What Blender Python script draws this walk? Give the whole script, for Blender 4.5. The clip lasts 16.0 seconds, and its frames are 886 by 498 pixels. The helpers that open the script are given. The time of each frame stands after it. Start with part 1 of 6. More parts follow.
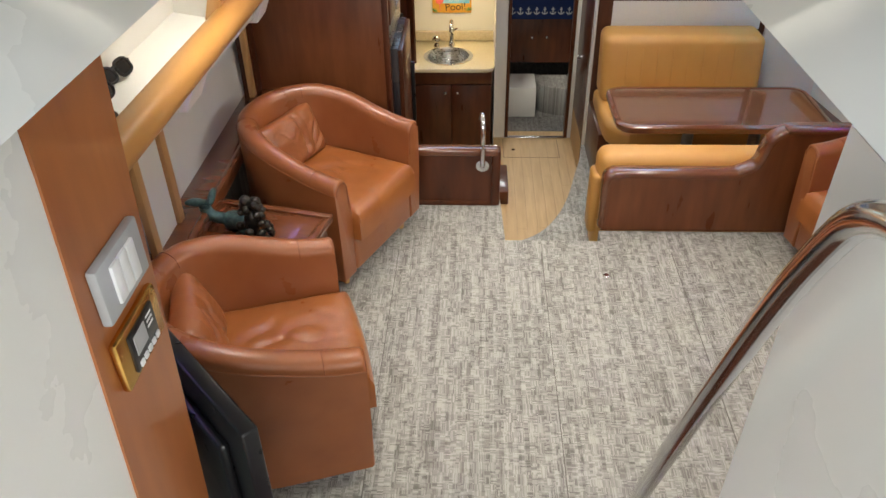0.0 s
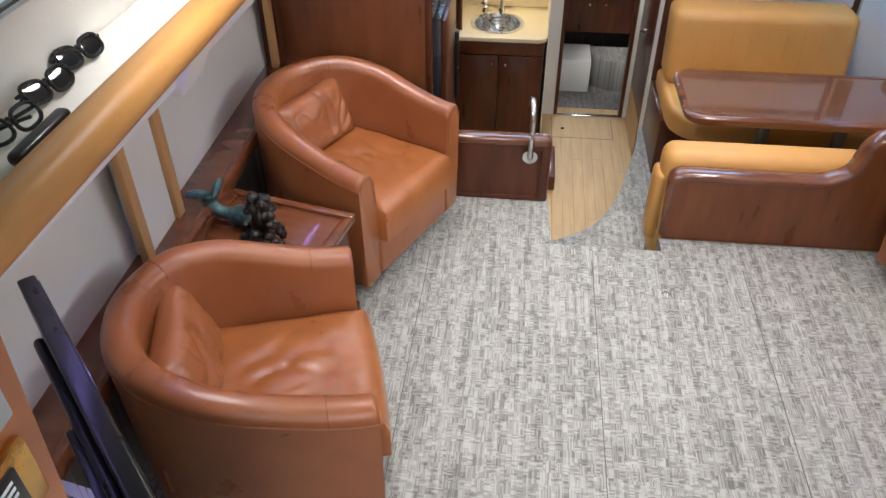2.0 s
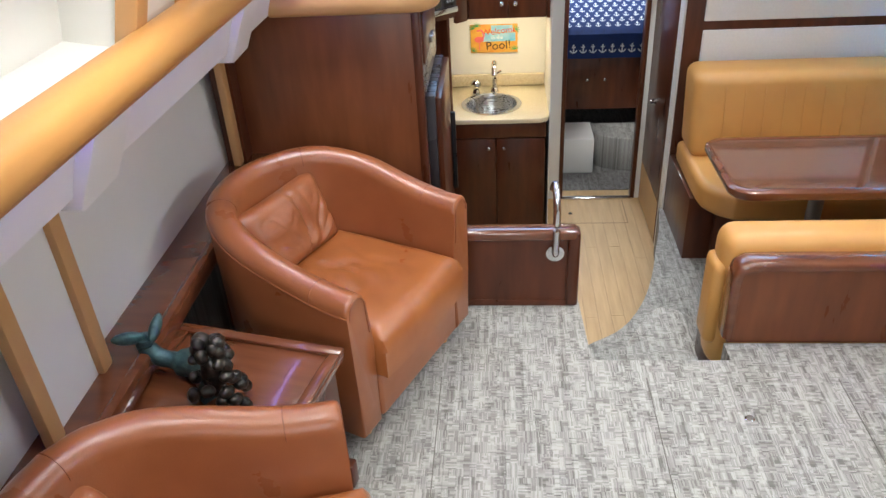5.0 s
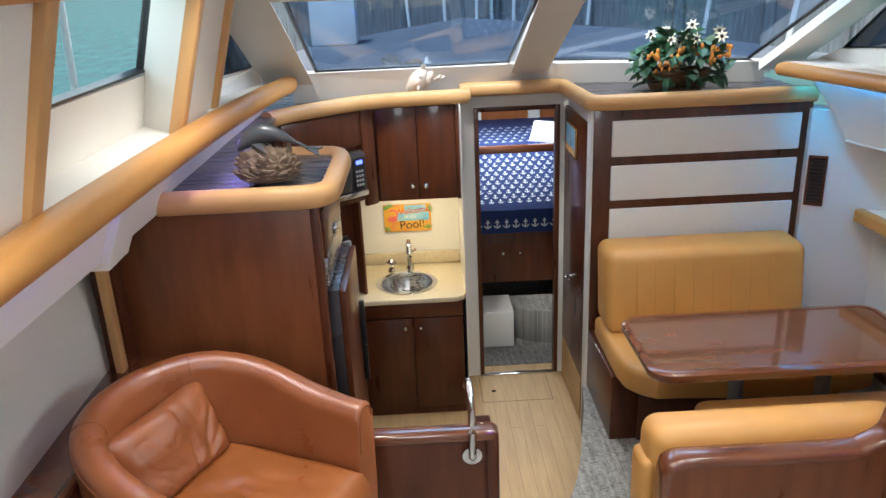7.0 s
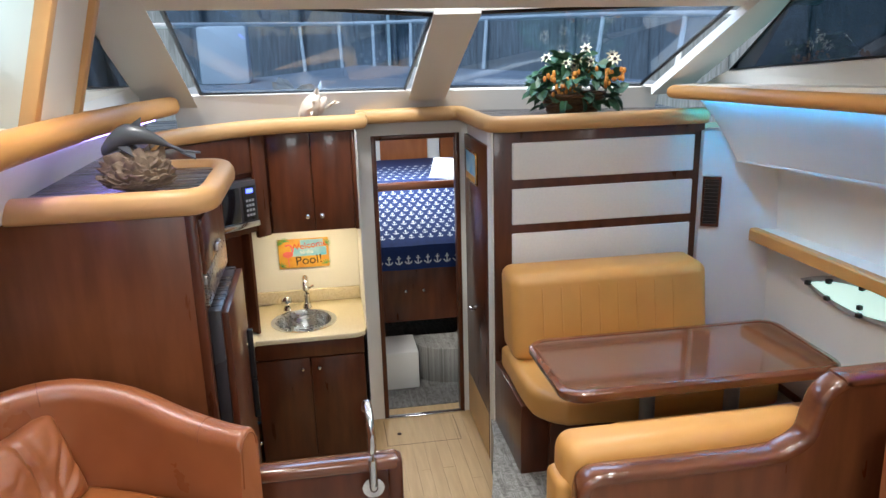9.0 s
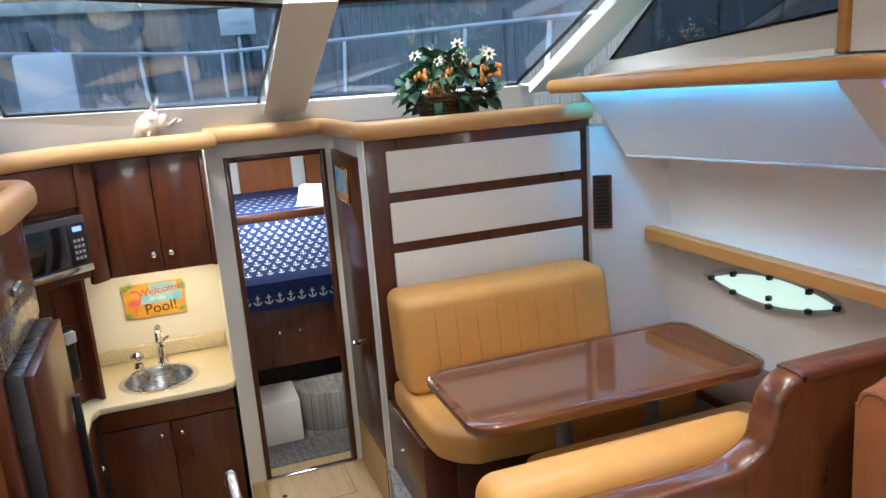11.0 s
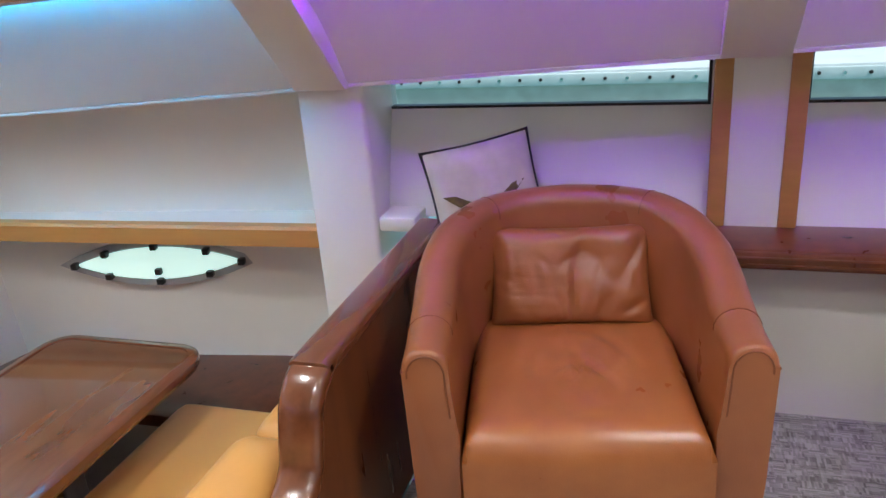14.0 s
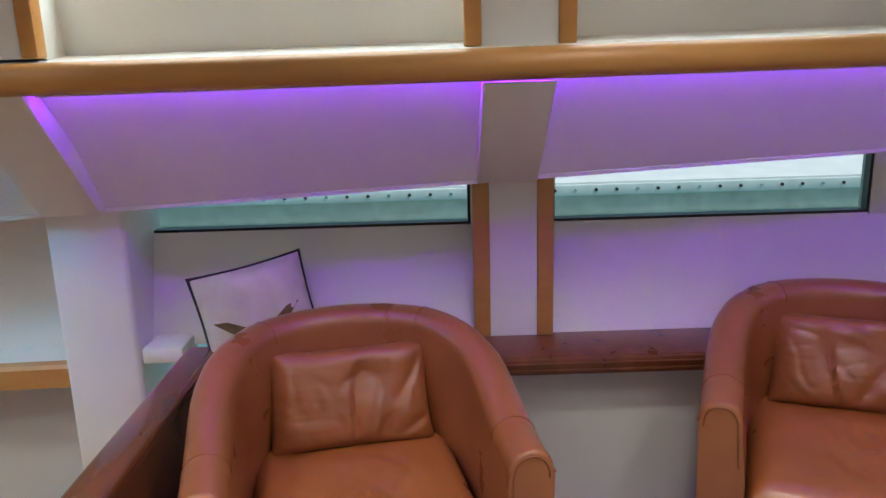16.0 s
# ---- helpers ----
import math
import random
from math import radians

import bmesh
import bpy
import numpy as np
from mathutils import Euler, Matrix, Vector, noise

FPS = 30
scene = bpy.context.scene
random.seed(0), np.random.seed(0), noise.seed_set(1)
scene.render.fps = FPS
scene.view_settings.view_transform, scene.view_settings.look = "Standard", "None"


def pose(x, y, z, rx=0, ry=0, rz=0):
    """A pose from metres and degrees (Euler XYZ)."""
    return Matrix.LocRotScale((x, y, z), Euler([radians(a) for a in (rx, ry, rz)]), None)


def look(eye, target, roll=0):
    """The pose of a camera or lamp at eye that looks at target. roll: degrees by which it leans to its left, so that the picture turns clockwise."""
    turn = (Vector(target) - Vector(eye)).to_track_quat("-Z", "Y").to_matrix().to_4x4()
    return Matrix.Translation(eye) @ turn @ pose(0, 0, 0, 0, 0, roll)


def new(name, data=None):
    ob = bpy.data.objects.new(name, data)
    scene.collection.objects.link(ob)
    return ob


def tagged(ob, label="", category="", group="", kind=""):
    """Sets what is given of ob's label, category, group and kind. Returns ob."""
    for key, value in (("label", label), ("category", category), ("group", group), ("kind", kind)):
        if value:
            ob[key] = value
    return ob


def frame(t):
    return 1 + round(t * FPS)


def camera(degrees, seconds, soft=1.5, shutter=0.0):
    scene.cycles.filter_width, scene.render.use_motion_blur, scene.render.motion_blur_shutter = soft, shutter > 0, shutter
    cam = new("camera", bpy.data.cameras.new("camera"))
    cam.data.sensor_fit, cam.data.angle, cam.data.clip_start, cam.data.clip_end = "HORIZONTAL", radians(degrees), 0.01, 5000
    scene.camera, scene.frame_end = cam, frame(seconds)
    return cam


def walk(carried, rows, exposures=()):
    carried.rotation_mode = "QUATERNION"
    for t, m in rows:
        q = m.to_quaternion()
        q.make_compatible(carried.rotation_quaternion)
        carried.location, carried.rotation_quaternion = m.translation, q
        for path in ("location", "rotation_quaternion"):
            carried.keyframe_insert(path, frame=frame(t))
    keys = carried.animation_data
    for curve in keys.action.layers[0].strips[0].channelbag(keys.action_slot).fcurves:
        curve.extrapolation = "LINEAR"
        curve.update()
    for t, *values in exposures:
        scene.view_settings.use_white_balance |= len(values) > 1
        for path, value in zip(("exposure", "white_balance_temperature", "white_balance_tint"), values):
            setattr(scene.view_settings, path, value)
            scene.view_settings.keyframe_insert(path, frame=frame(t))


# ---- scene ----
cam = camera(60.5, 16.0)
PATH = [
    (0, (0.221, 0.315, 2.321), (0.136, 1.941, 1.159), -1.1),
    (0.5, (0.183, 0.432, 2.291), (0.084, 2.03, 1.092), -0.2),
    (1, (0.182, 0.547, 2.253), (0.062, 2.118, 1.022), 0.2),
    (1.5, (0.185, 0.715, 2.227), (0.045, 2.276, 0.984), 0.1),
    (2, (0.19, 0.804, 2.213), (0.014, 2.357, 0.965), -0.2),
    (2.5, (0.188, 0.903, 2.148), (0.001, 2.48, 0.932), -1.4),
    (3, (0.158, 1.049, 2.071), (-0.074, 2.652, 0.898), -2.2),
    (5.5, (0.035, 1.526, 1.881), (-0.096, 3.267, 0.906), -3.0),
    (6, (0.025, 1.617, 1.902), (-0.052, 3.425, 1.051), -1.7),
    (6.5, (0.09, 1.628, 1.934), (0.079, 3.487, 1.196), -2.0),
    (7, (0.133, 1.65, 1.929), (0.172, 3.527, 1.238), -2.5),
    (7.5, (0.154, 1.653, 1.879), (0.256, 3.531, 1.198), -3.0),
    (8, (0.157, 1.694, 1.817), (0.344, 3.58, 1.176), -2.7),
    (10.5, (0.202, 2.064, 1.538), (0.695, 3.944, 1.068), -2.8),
    (11, (0.239, 2.239, 1.492), (0.862, 4.08, 1.02), -4.1),
    (11.5, (0.316, 2.438, 1.444), (1.104, 4.203, 0.927), -4.3),
    (12, (0.335, 2.663, 1.441), (1.344, 4.28, 0.836), -7.9),
    (12.5, (0.421, 2.817, 1.394), (1.58, 4.271, 0.656), -6.3),
    (13, (0.499, 2.936, 1.381), (1.865, 4.165, 0.592), -4.4),
    (13.5, (0.516, 3.016, 1.383), (2.126, 3.892, 0.584), -4.6),
    (14, (0.509, 3.075, 1.385), (2.28, 3.65, 0.656), -4.4),
    (14.5, (0.5, 3.12, 1.411), (2.375, 3.487, 0.82), -2.6),
    (15, (0.504, 3.11, 1.419), (2.43, 3.309, 0.919), -1.9),
    (16, (0.509, 3.094, 1.403), (2.452, 3.075, 0.931), -1.6),
]
EXPOSURES = [(0.0, -0.12, 6900, 6), (0.5, -0.20, 6900, 2), (1.0, -0.10, 6900, 2), (1.5, 0.08, 6300, 6), (3.0, 0.12, 6000, 8), (5.5, 0.18, 6000, 6), (6.5, -0.02, 6100, 6), (8.0, 0.05, 6200, 6), (10.5, 0.10, 6200, 6),
             (12.5, 0.30, 6400, 4), (13.5, 0.20, 6300, 4), (14.5, -0.08, 6100, 8), (16.0, -0.32, 6400, 6)]
walk(cam, [(t, look(eye, target, roll)) for t, eye, target, roll in PATH], EXPOSURES)

# ---- light ----
world = bpy.data.worlds.new("sky")
scene.world = world
world.use_nodes = True
wn = world.node_tree.nodes
sky = wn.new("ShaderNodeTexSky")
sky.sky_type, sky.sun_disc = "NISHITA", False
sky.sun_elevation, sky.sun_rotation = radians(55), radians(200)
world.node_tree.links.new(sky.outputs[0], wn["Background"].inputs[0])
wn["Background"].inputs[1].default_value = 0.11
sun = new("sun", bpy.data.lights.new("sun", "SUN"))
sun.data.energy, sun.data.angle, sun.data.color = 4.0, radians(12), (1, 0.96, 0.9)
sun.matrix_world = look((0, 0, 10), (2.5, 6.0, 0))


def area(name, eye, target, w, h, energy, color=(1, 1, 1)):
    ob = new(name, bpy.data.lights.new(name, "AREA"))
    ob.data.shape, ob.data.size, ob.data.size_y, ob.data.energy, ob.data.color = "RECTANGLE", w, h, energy, color
    ob.matrix_world = look(eye, target)
    return ob


area("hatch_daylight", (0.16, -1.8, 3.0), (0.4, 3.5, 1.0), 2.0, 1.4, 140, (0.97, 0.98, 1.0))
area("windscreen_daylight", (0.85, 6.05, 2.25), (0.85, 4.3, 0.2), 2.4, 0.8, 75, (0.95, 0.97, 1.0))
area("port_window_daylight", (-1.0, 3.3, 1.85), (2.7, 2.9, 0.5), 2.4, 0.35, 5, (0.95, 0.97, 1.0))
area("starboard_window_daylight", (2.62, 3.0, 1.85), (-0.9, 2.7, 0.7), 2.4, 0.35, 36, (0.95, 0.97, 1.0))
area("galley_lamp_light", (0.05, 6.45, 0.53), (0.05, 6.45, 0), 0.4, 0.08, 3.0, (1.0, 0.78, 0.45))
# added fill to brighten the bed; the cabin ceiling has no opening
area("cabin_fill_light", (0.8, 8.0, 1.19), (0.8, 8.0, 0), 0.5, 0.5, 30, (0.9, 0.95, 1.0))
# added fill spots under the ceiling; no such lamps are known here
FILL_SPOTS = [(-0.3, 2.6), (-0.3, 4.0), (0.9, 2.2), (0.9, 3.8), (1.5, 2.6), (1.5, 4.5)]
for dx, dy in FILL_SPOTS:
    lamp = new("fill_spot_beam", bpy.data.lights.new("fill_spot_beam", "SPOT"))
    lamp.data.energy, lamp.data.spot_size, lamp.data.spot_blend = 54, radians(122), 1.0
    lamp.data.shadow_soft_size, lamp.data.color = 0.09, (1.0, 0.96, 0.92)
    lamp.location = (dx, dy, 2.13)


# ---- materials ----
def mat(name, a, b=None, rough=0.5, metal=0.0, scale=20.0, stretch=(1, 1, 1), bump=0.1, bscale=120.0, coat=0.0, spec=0.5, emit=None, power=0.0):
    m = bpy.data.materials.new(name)
    m.use_nodes = True
    n, l = m.node_tree.nodes, m.node_tree.links
    p = n["Principled BSDF"]
    tc = n.new("ShaderNodeTexCoord")
    mp = n.new("ShaderNodeMapping")
    mp.inputs["Scale"].default_value = stretch
    l.new(tc.outputs["Object"], mp.inputs[0])
    t1 = n.new("ShaderNodeTexNoise")
    t1.inputs["Scale"].default_value, t1.inputs["Detail"].default_value = scale, 6
    l.new(mp.outputs[0], t1.inputs["Vector"])
    ramp = n.new("ShaderNodeValToRGB")
    b = b or tuple(c * 0.86 for c in a)
    ramp.color_ramp.elements[0].position, ramp.color_ramp.elements[1].position = 0.3, 0.7
    ramp.color_ramp.elements[0].color, ramp.color_ramp.elements[1].color = (*b, 1), (*a, 1)
    l.new(t1.outputs[0], ramp.inputs[0])
    l.new(ramp.outputs[0], p.inputs["Base Color"])
    t2 = n.new("ShaderNodeTexNoise")
    t2.inputs["Scale"].default_value, t2.inputs["Detail"].default_value = bscale, 3
    l.new(mp.outputs[0], t2.inputs["Vector"])
    bp = n.new("ShaderNodeBump")
    bp.inputs["Strength"].default_value, bp.inputs["Distance"].default_value = bump, 0.003
    l.new(t2.outputs[0], bp.inputs["Height"])
    l.new(bp.outputs[0], p.inputs["Normal"])
    rr = n.new("ShaderNodeMapRange")
    rr.inputs[3].default_value, rr.inputs[4].default_value = max(rough - 0.08, 0.02), min(rough + 0.08, 1)
    l.new(t1.outputs[0], rr.inputs[0])
    l.new(rr.outputs[0], p.inputs["Roughness"])
    p.inputs["Metallic"].default_value = metal
    p.inputs["Coat Weight"].default_value = coat
    p.inputs["Coat Roughness"].default_value = 0.06
    p.inputs["Specular IOR Level"].default_value = spec
    if emit:
        p.inputs["Emission Color"].default_value, p.inputs["Emission Strength"].default_value = (*emit, 1), power
    return m


def carpet_mat(name, dark, light):
    m = mat(name, light, dark, rough=0.95, scale=9, bump=0.0, spec=0.1)
    n, l = m.node_tree.nodes, m.node_tree.links
    p, tc = n["Principled BSDF"], n["Texture Coordinate"]
    def math_node(op, a, b):
        q = n.new("ShaderNodeMath")
        q.operation = op
        for k, v in enumerate((a, b)):
            if isinstance(v, (int, float)):
                q.inputs[k].default_value = v
            else:
                l.new(v, q.inputs[k])
        return q.outputs[0]

    wob = n.new("ShaderNodeTexNoise")
    wob.inputs["Scale"].default_value, wob.inputs["Detail"].default_value = 26, 2
    l.new(tc.outputs["Object"], wob.inputs["Vector"])
    shift = n.new("ShaderNodeVectorMath")
    shift.operation = "MULTIPLY_ADD"
    shift.inputs[1].default_value = (0.006, 0.006, 0)
    l.new(wob.outputs["Color"], shift.inputs[0])
    l.new(tc.outputs["Object"], shift.inputs[2])

    def cells(sx, sy, off):
        """A random value for each cell of a grid of threads, sx by sy to the metre."""
        mp = n.new("ShaderNodeMapping")
        mp.inputs["Scale"].default_value, mp.inputs["Location"].default_value = (sx, sy, 0), (off, off * 0.7, off)
        l.new(shift.outputs[0], mp.inputs[0])
        fl = n.new("ShaderNodeVectorMath")
        fl.operation = "FLOOR"
        l.new(mp.outputs[0], fl.inputs[0])
        wn_ = n.new("ShaderNodeTexWhiteNoise")
        l.new(fl.outputs[0], wn_.inputs["Vector"])
        return wn_.outputs["Value"]

    warp, weft = cells(300, 20, 3.3), cells(46, 170, 7.7)
    pick = math_node("GREATER_THAN", cells(52, 36, 1.1), 0.50)
    mx = n.new("ShaderNodeMix")
    l.new(pick, mx.inputs[0])
    l.new(warp, mx.inputs[2])
    l.new(weft, mx.inputs[3])
    column = cells(60, 3.0, 5.5)
    patch = cells(40, 30, 9.1)
    tone = math_node("ADD", math_node("MULTIPLY", mx.outputs[0], 0.50), math_node("ADD", math_node("MULTIPLY", column, 0.26), math_node("MULTIPLY", patch, 0.24)))
    ramp = n.new("ShaderNodeValToRGB")
    e = ramp.color_ramp.elements
    e[0].position, e[1].position = 0.12, 0.80
    e[0].color, e[1].color = (*dark, 1), (*light, 1)
    l.new(tone, ramp.inputs[0])
    l.new(ramp.outputs[0], p.inputs["Base Color"])
    bp = n.new("ShaderNodeBump")
    bp.inputs["Strength"].default_value, bp.inputs["Distance"].default_value = 0.35, 0.003
    l.new(tone, bp.inputs["Height"])
    l.new(bp.outputs[0], p.inputs["Normal"])
    return m


def creased(m, scale, strength):
    """Adds the soft folds of worn leather under the grain."""
    n, l = m.node_tree.nodes, m.node_tree.links
    t = n.new("ShaderNodeTexNoise")
    t.inputs["Scale"].default_value, t.inputs["Detail"].default_value, t.inputs["Distortion"].default_value = scale, 1, 0.5
    l.new(n["Texture Coordinate"].outputs["Object"], t.inputs["Vector"])
    b = n.new("ShaderNodeBump")
    b.inputs["Strength"].default_value, b.inputs["Distance"].default_value = strength, 0.02
    l.new(t.outputs[0], b.inputs["Height"])
    l.new(b.outputs[0], n["Bump"].inputs["Normal"])


CARPET = carpet_mat("grey_woven_carpet", (0.165, 0.155, 0.14), (0.45, 0.43, 0.395))
# the same carpet with shade put into its colour, for dim places
CARPET_SHADED = carpet_mat("shaded_carpet", (0.12, 0.11, 0.10), (0.26, 0.25, 0.23))
WHITE = mat("white_vinyl", (0.80, 0.78, 0.73), (0.76, 0.74, 0.69), rough=0.5, scale=3, bump=0.06, bscale=260)
CREAM = mat("cream_fabric", (0.84, 0.83, 0.80), (0.80, 0.79, 0.76), rough=0.7, scale=90, bump=0.08, bscale=400)
GEL = mat("white_gelcoat", (0.79, 0.785, 0.76), (0.76, 0.755, 0.73), rough=0.28, scale=2, bump=0.02, coat=0.3)
CHERRY = mat("varnished_cherry", (0.110, 0.031, 0.012), (0.062, 0.017, 0.007), rough=0.3, scale=3.0, stretch=(6, 6, 1.0), bump=0.03, coat=0.2, spec=0.35)
CHERRY_MID = mat("reddish_cherry_panel", (0.20, 0.066, 0.024), (0.13, 0.039, 0.014), rough=0.3, scale=3.0, stretch=(6, 6, 1.0), bump=0.03, coat=0.2, spec=0.35)
CHERRY_H = mat("varnished_cherry_lengthwise", (0.19, 0.062, 0.025), (0.10, 0.030, 0.012), rough=0.22, scale=3.0, stretch=(0.8, 6, 6), bump=0.02, coat=0.8)
CHERRY_LIGHT = mat("cherry_panel", (0.42, 0.145, 0.045), (0.31, 0.095, 0.028), rough=0.35, scale=3.0, stretch=(6, 6, 1), bump=0.03, coat=0.3)
TABLETOP = mat("lacquered_burl", (0.17, 0.070, 0.035), (0.12, 0.045, 0.022), rough=0.12, scale=5, stretch=(1, 4, 1), bump=0.0, coat=1.0)
LEATHER = mat("cognac_leather", (0.34, 0.112, 0.038), (0.27, 0.084, 0.028), rough=0.30, scale=6, bump=0.22, bscale=330, coat=0.35)
creased(LEATHER, 8, 0.14)
LEATHER_SEAM = mat("dark_stitched_leather", (0.22, 0.066, 0.022), rough=0.5, bump=0.1)
LEATHER_SEAT = mat("cognac_leather_seat", (0.38, 0.13, 0.035), (0.28, 0.085, 0.022), rough=0.30, scale=7, bump=0.2, bscale=300, coat=0.3)
creased(LEATHER_SEAT, 7, 0.12)
LEATHER_PILLOW = mat("creased_pillow_leather", (0.34, 0.112, 0.038), (0.25, 0.078, 0.026), rough=0.36, scale=9, bump=0.2, bscale=300, coat=0.2)
creased(LEATHER_PILLOW, 14, 0.15)
for m in (LEATHER, LEATHER_SEAT, LEATHER_PILLOW):
    m.node_tree.nodes["Principled BSDF"].inputs["Coat Roughness"].default_value = 0.32
YELLOW = mat("mustard_vinyl", (0.62, 0.315, 0.085), (0.56, 0.275, 0.072), rough=0.42, scale=5, bump=0.12, bscale=300)
TAN = mat("tan_padded_vinyl", (0.55, 0.265, 0.075), (0.48, 0.225, 0.060), rough=0.42, scale=4, stretch=(6, 1, 6), bump=0.06, bscale=250)
TAN_PALE = mat("tan_trim_vinyl", (0.62, 0.36, 0.15), (0.56, 0.31, 0.12), rough=0.42, scale=4, bump=0.06, bscale=250)
STEEL = mat("polished_steel", (0.75, 0.75, 0.75), rough=0.12, metal=1.0, bump=0.0)
BRUSHED = mat("brushed_steel", (0.55, 0.55, 0.54), (0.45, 0.45, 0.44), rough=0.28, metal=1.0, scale=4, stretch=(1, 30, 30), bump=0.03)
BRASS = mat("gold_plate", (0.72, 0.42, 0.12), rough=0.25, metal=1.0, bump=0.0)
COUNTER = mat("speckled_cream_counter", (0.74, 0.66, 0.48), (0.56, 0.47, 0.31), rough=0.22, scale=140, bump=0.02, coat=0.3)
OAK = mat("pale_oak_floor", (0.60, 0.40, 0.19), (0.50, 0.32, 0.14), rough=0.5, scale=4, stretch=(10, 0.9, 1), bump=0.03, coat=0.0)
BLACK = mat("black_plastic", (0.012, 0.012, 0.014), rough=0.3, bump=0.0)
SCREEN = mat("dark_glass_screen", (0.006, 0.007, 0.010), rough=0.08, bump=0.0, coat=0.5)
DARK = mat("dark_charcoal_laminate", (0.055, 0.05, 0.055), (0.035, 0.032, 0.036), rough=0.28, scale=3, stretch=(1, 12, 1), bump=0.02)
NAVY = mat("navy_cotton", (0.010, 0.030, 0.135), (0.007, 0.022, 0.10), rough=0.85, scale=30, bump=0.2)
QUILT_WHITE = mat("white_print", (0.72, 0.75, 0.80), rough=0.85, bump=0.0)
GREY = mat("grey_plastic", (0.42, 0.43, 0.45), rough=0.4, bump=0.02)
GREYPAINT = mat("grey_painted_leg", (0.22, 0.21, 0.20), rough=0.4, bump=0.02)
SWITCH = mat("white_plastic", (0.82, 0.83, 0.85), rough=0.3, bump=0.0)
BIRCH = mat("pale_birch", (0.60, 0.38, 0.17), rough=0.4, scale=5, stretch=(6, 6, 1), bump=0.02)
LED_VIOLET = mat("violet_led", (0.5, 0.3, 0.8), rough=0.5, bump=0.0, emit=(0.27, 0.025, 1.0), power=42)
LED_CYAN = mat("cyan_led", (0.2, 0.6, 0.8), rough=0.5, bump=0.0, emit=(0.02, 0.46, 1.0), power=62)
LED_PORT = mat("pale_violet_led", (0.5, 0.4, 0.8), rough=0.5, bump=0.0, emit=(0.35, 0.30, 1.0), power=12.0)
WARM = mat("warm_lamp_lens", (0.9, 0.8, 0.6), rough=0.5, bump=0.0, emit=(1.0, 0.78, 0.45), power=8)
BLUE_LED = mat("blue_clock", (0.1, 0.1, 0.6), rough=0.5, bump=0.0, emit=(0.1, 0.15, 1.0), power=4)
VERDIGRIS = mat("verdigris_bronze", (0.10, 0.19, 0.19), (0.03, 0.06, 0.065), rough=0.4, metal=0.5, scale=40, bump=0.5, bscale=160)
BRONZE = mat("dark_bronze", (0.10, 0.09, 0.075), (0.02, 0.02, 0.018), rough=0.3, metal=0.8, scale=50, bump=0.4, bscale=120)
STONE = mat("carved_driftwood_stone", (0.24, 0.17, 0.115), (0.10, 0.065, 0.045), rough=0.8, scale=30, bump=0.8, bscale=60)
DOLPHIN = mat("grey_glazed_pottery", (0.07, 0.075, 0.085), rough=0.3, bump=0.02)
SHELLM = mat("conch_shell", (0.82, 0.78, 0.72), (0.60, 0.45, 0.33), rough=0.5, scale=22, bump=0.3, bscale=60)
LEAF = mat("green_leaf", (0.045, 0.12, 0.055), (0.018, 0.055, 0.030), rough=0.45, scale=18, bump=0.1)
WICKER = mat("brown_wicker", (0.16, 0.08, 0.035), (0.06, 0.028, 0.012), rough=0.6, scale=60, stretch=(1, 1, 4), bump=0.6, bscale=120)
PETAL = mat("cream_petal", (0.80, 0.74, 0.55), rough=0.6, bump=0.05)
ORANGE = mat("amber_blossom", (0.62, 0.30, 0.04), (0.45, 0.12, 0.03), rough=0.6, scale=40, bump=0.1)
PILLOW = mat("oatmeal_linen", (0.66, 0.60, 0.49), (0.55, 0.49, 0.39), rough=0.9, scale=12, bump=0.35, bscale=260)
PIPING = mat("black_piping", (0.02, 0.018, 0.018), rough=0.7, bump=0.1)
OLIVE = mat("olive_leaf_print", (0.17, 0.12, 0.035), (0.09, 0.06, 0.02), rough=0.9, scale=40, bump=0.1)
HULLGLASS = mat("tinted_outer_view", (0.5, 0.7, 0.65), rough=0.3, bump=0.0)
RED = mat("red_paint", (0.62, 0.05, 0.035), rough=0.4, bump=0.0)
SIGNYEL = mat("yellow_sign_enamel", (0.80, 0.48, 0.07), (0.70, 0.28, 0.05), rough=0.35, scale=14, bump=0.0)
GREENP = mat("green_paint", (0.10, 0.40, 0.12), rough=0.4, bump=0.0)
SKYP = mat("sky_blue_paint", (0.12, 0.45, 0.70), (0.45, 0.65, 0.72), rough=0.4, scale=12, bump=0.0)
PINK = mat("coral_pink_paint", (0.80, 0.16, 0.16), rough=0.4, bump=0.0)
INK = mat("dark_ink", (0.03, 0.02, 0.02), rough=0.5, bump=0.0)
CONCRETE = mat("weathered_concrete", (0.74, 0.72, 0.66), (0.58, 0.56, 0.50), rough=0.85, scale=4, bump=0.4, bscale=40)
DECKWHITE = mat("white_dock", (0.88, 0.88, 0.87), rough=0.6, scale=2, bump=0.1)
NONSKID = mat("grey_nonskid_paint", (0.36, 0.38, 0.41), (0.28, 0.30, 0.33), rough=0.8, scale=3, bump=0.5, bscale=200)
BUMPER = mat("pale_rub_rail", (0.72, 0.77, 0.76), rough=0.5, scale=4, bump=0.1)
WATER = mat("harbour_water", (0.16, 0.36, 0.33), (0.10, 0.26, 0.24), rough=0.22, scale=1.5, stretch=(1, 0.4, 1), bump=0.9, bscale=4, spec=0.15)
BULKHEAD_OUT = mat("weathered_quay_timber", (0.34, 0.35, 0.37), (0.16, 0.16, 0.17), rough=0.8, scale=2, stretch=(8, 8, 0.6), bump=0.4, bscale=10)


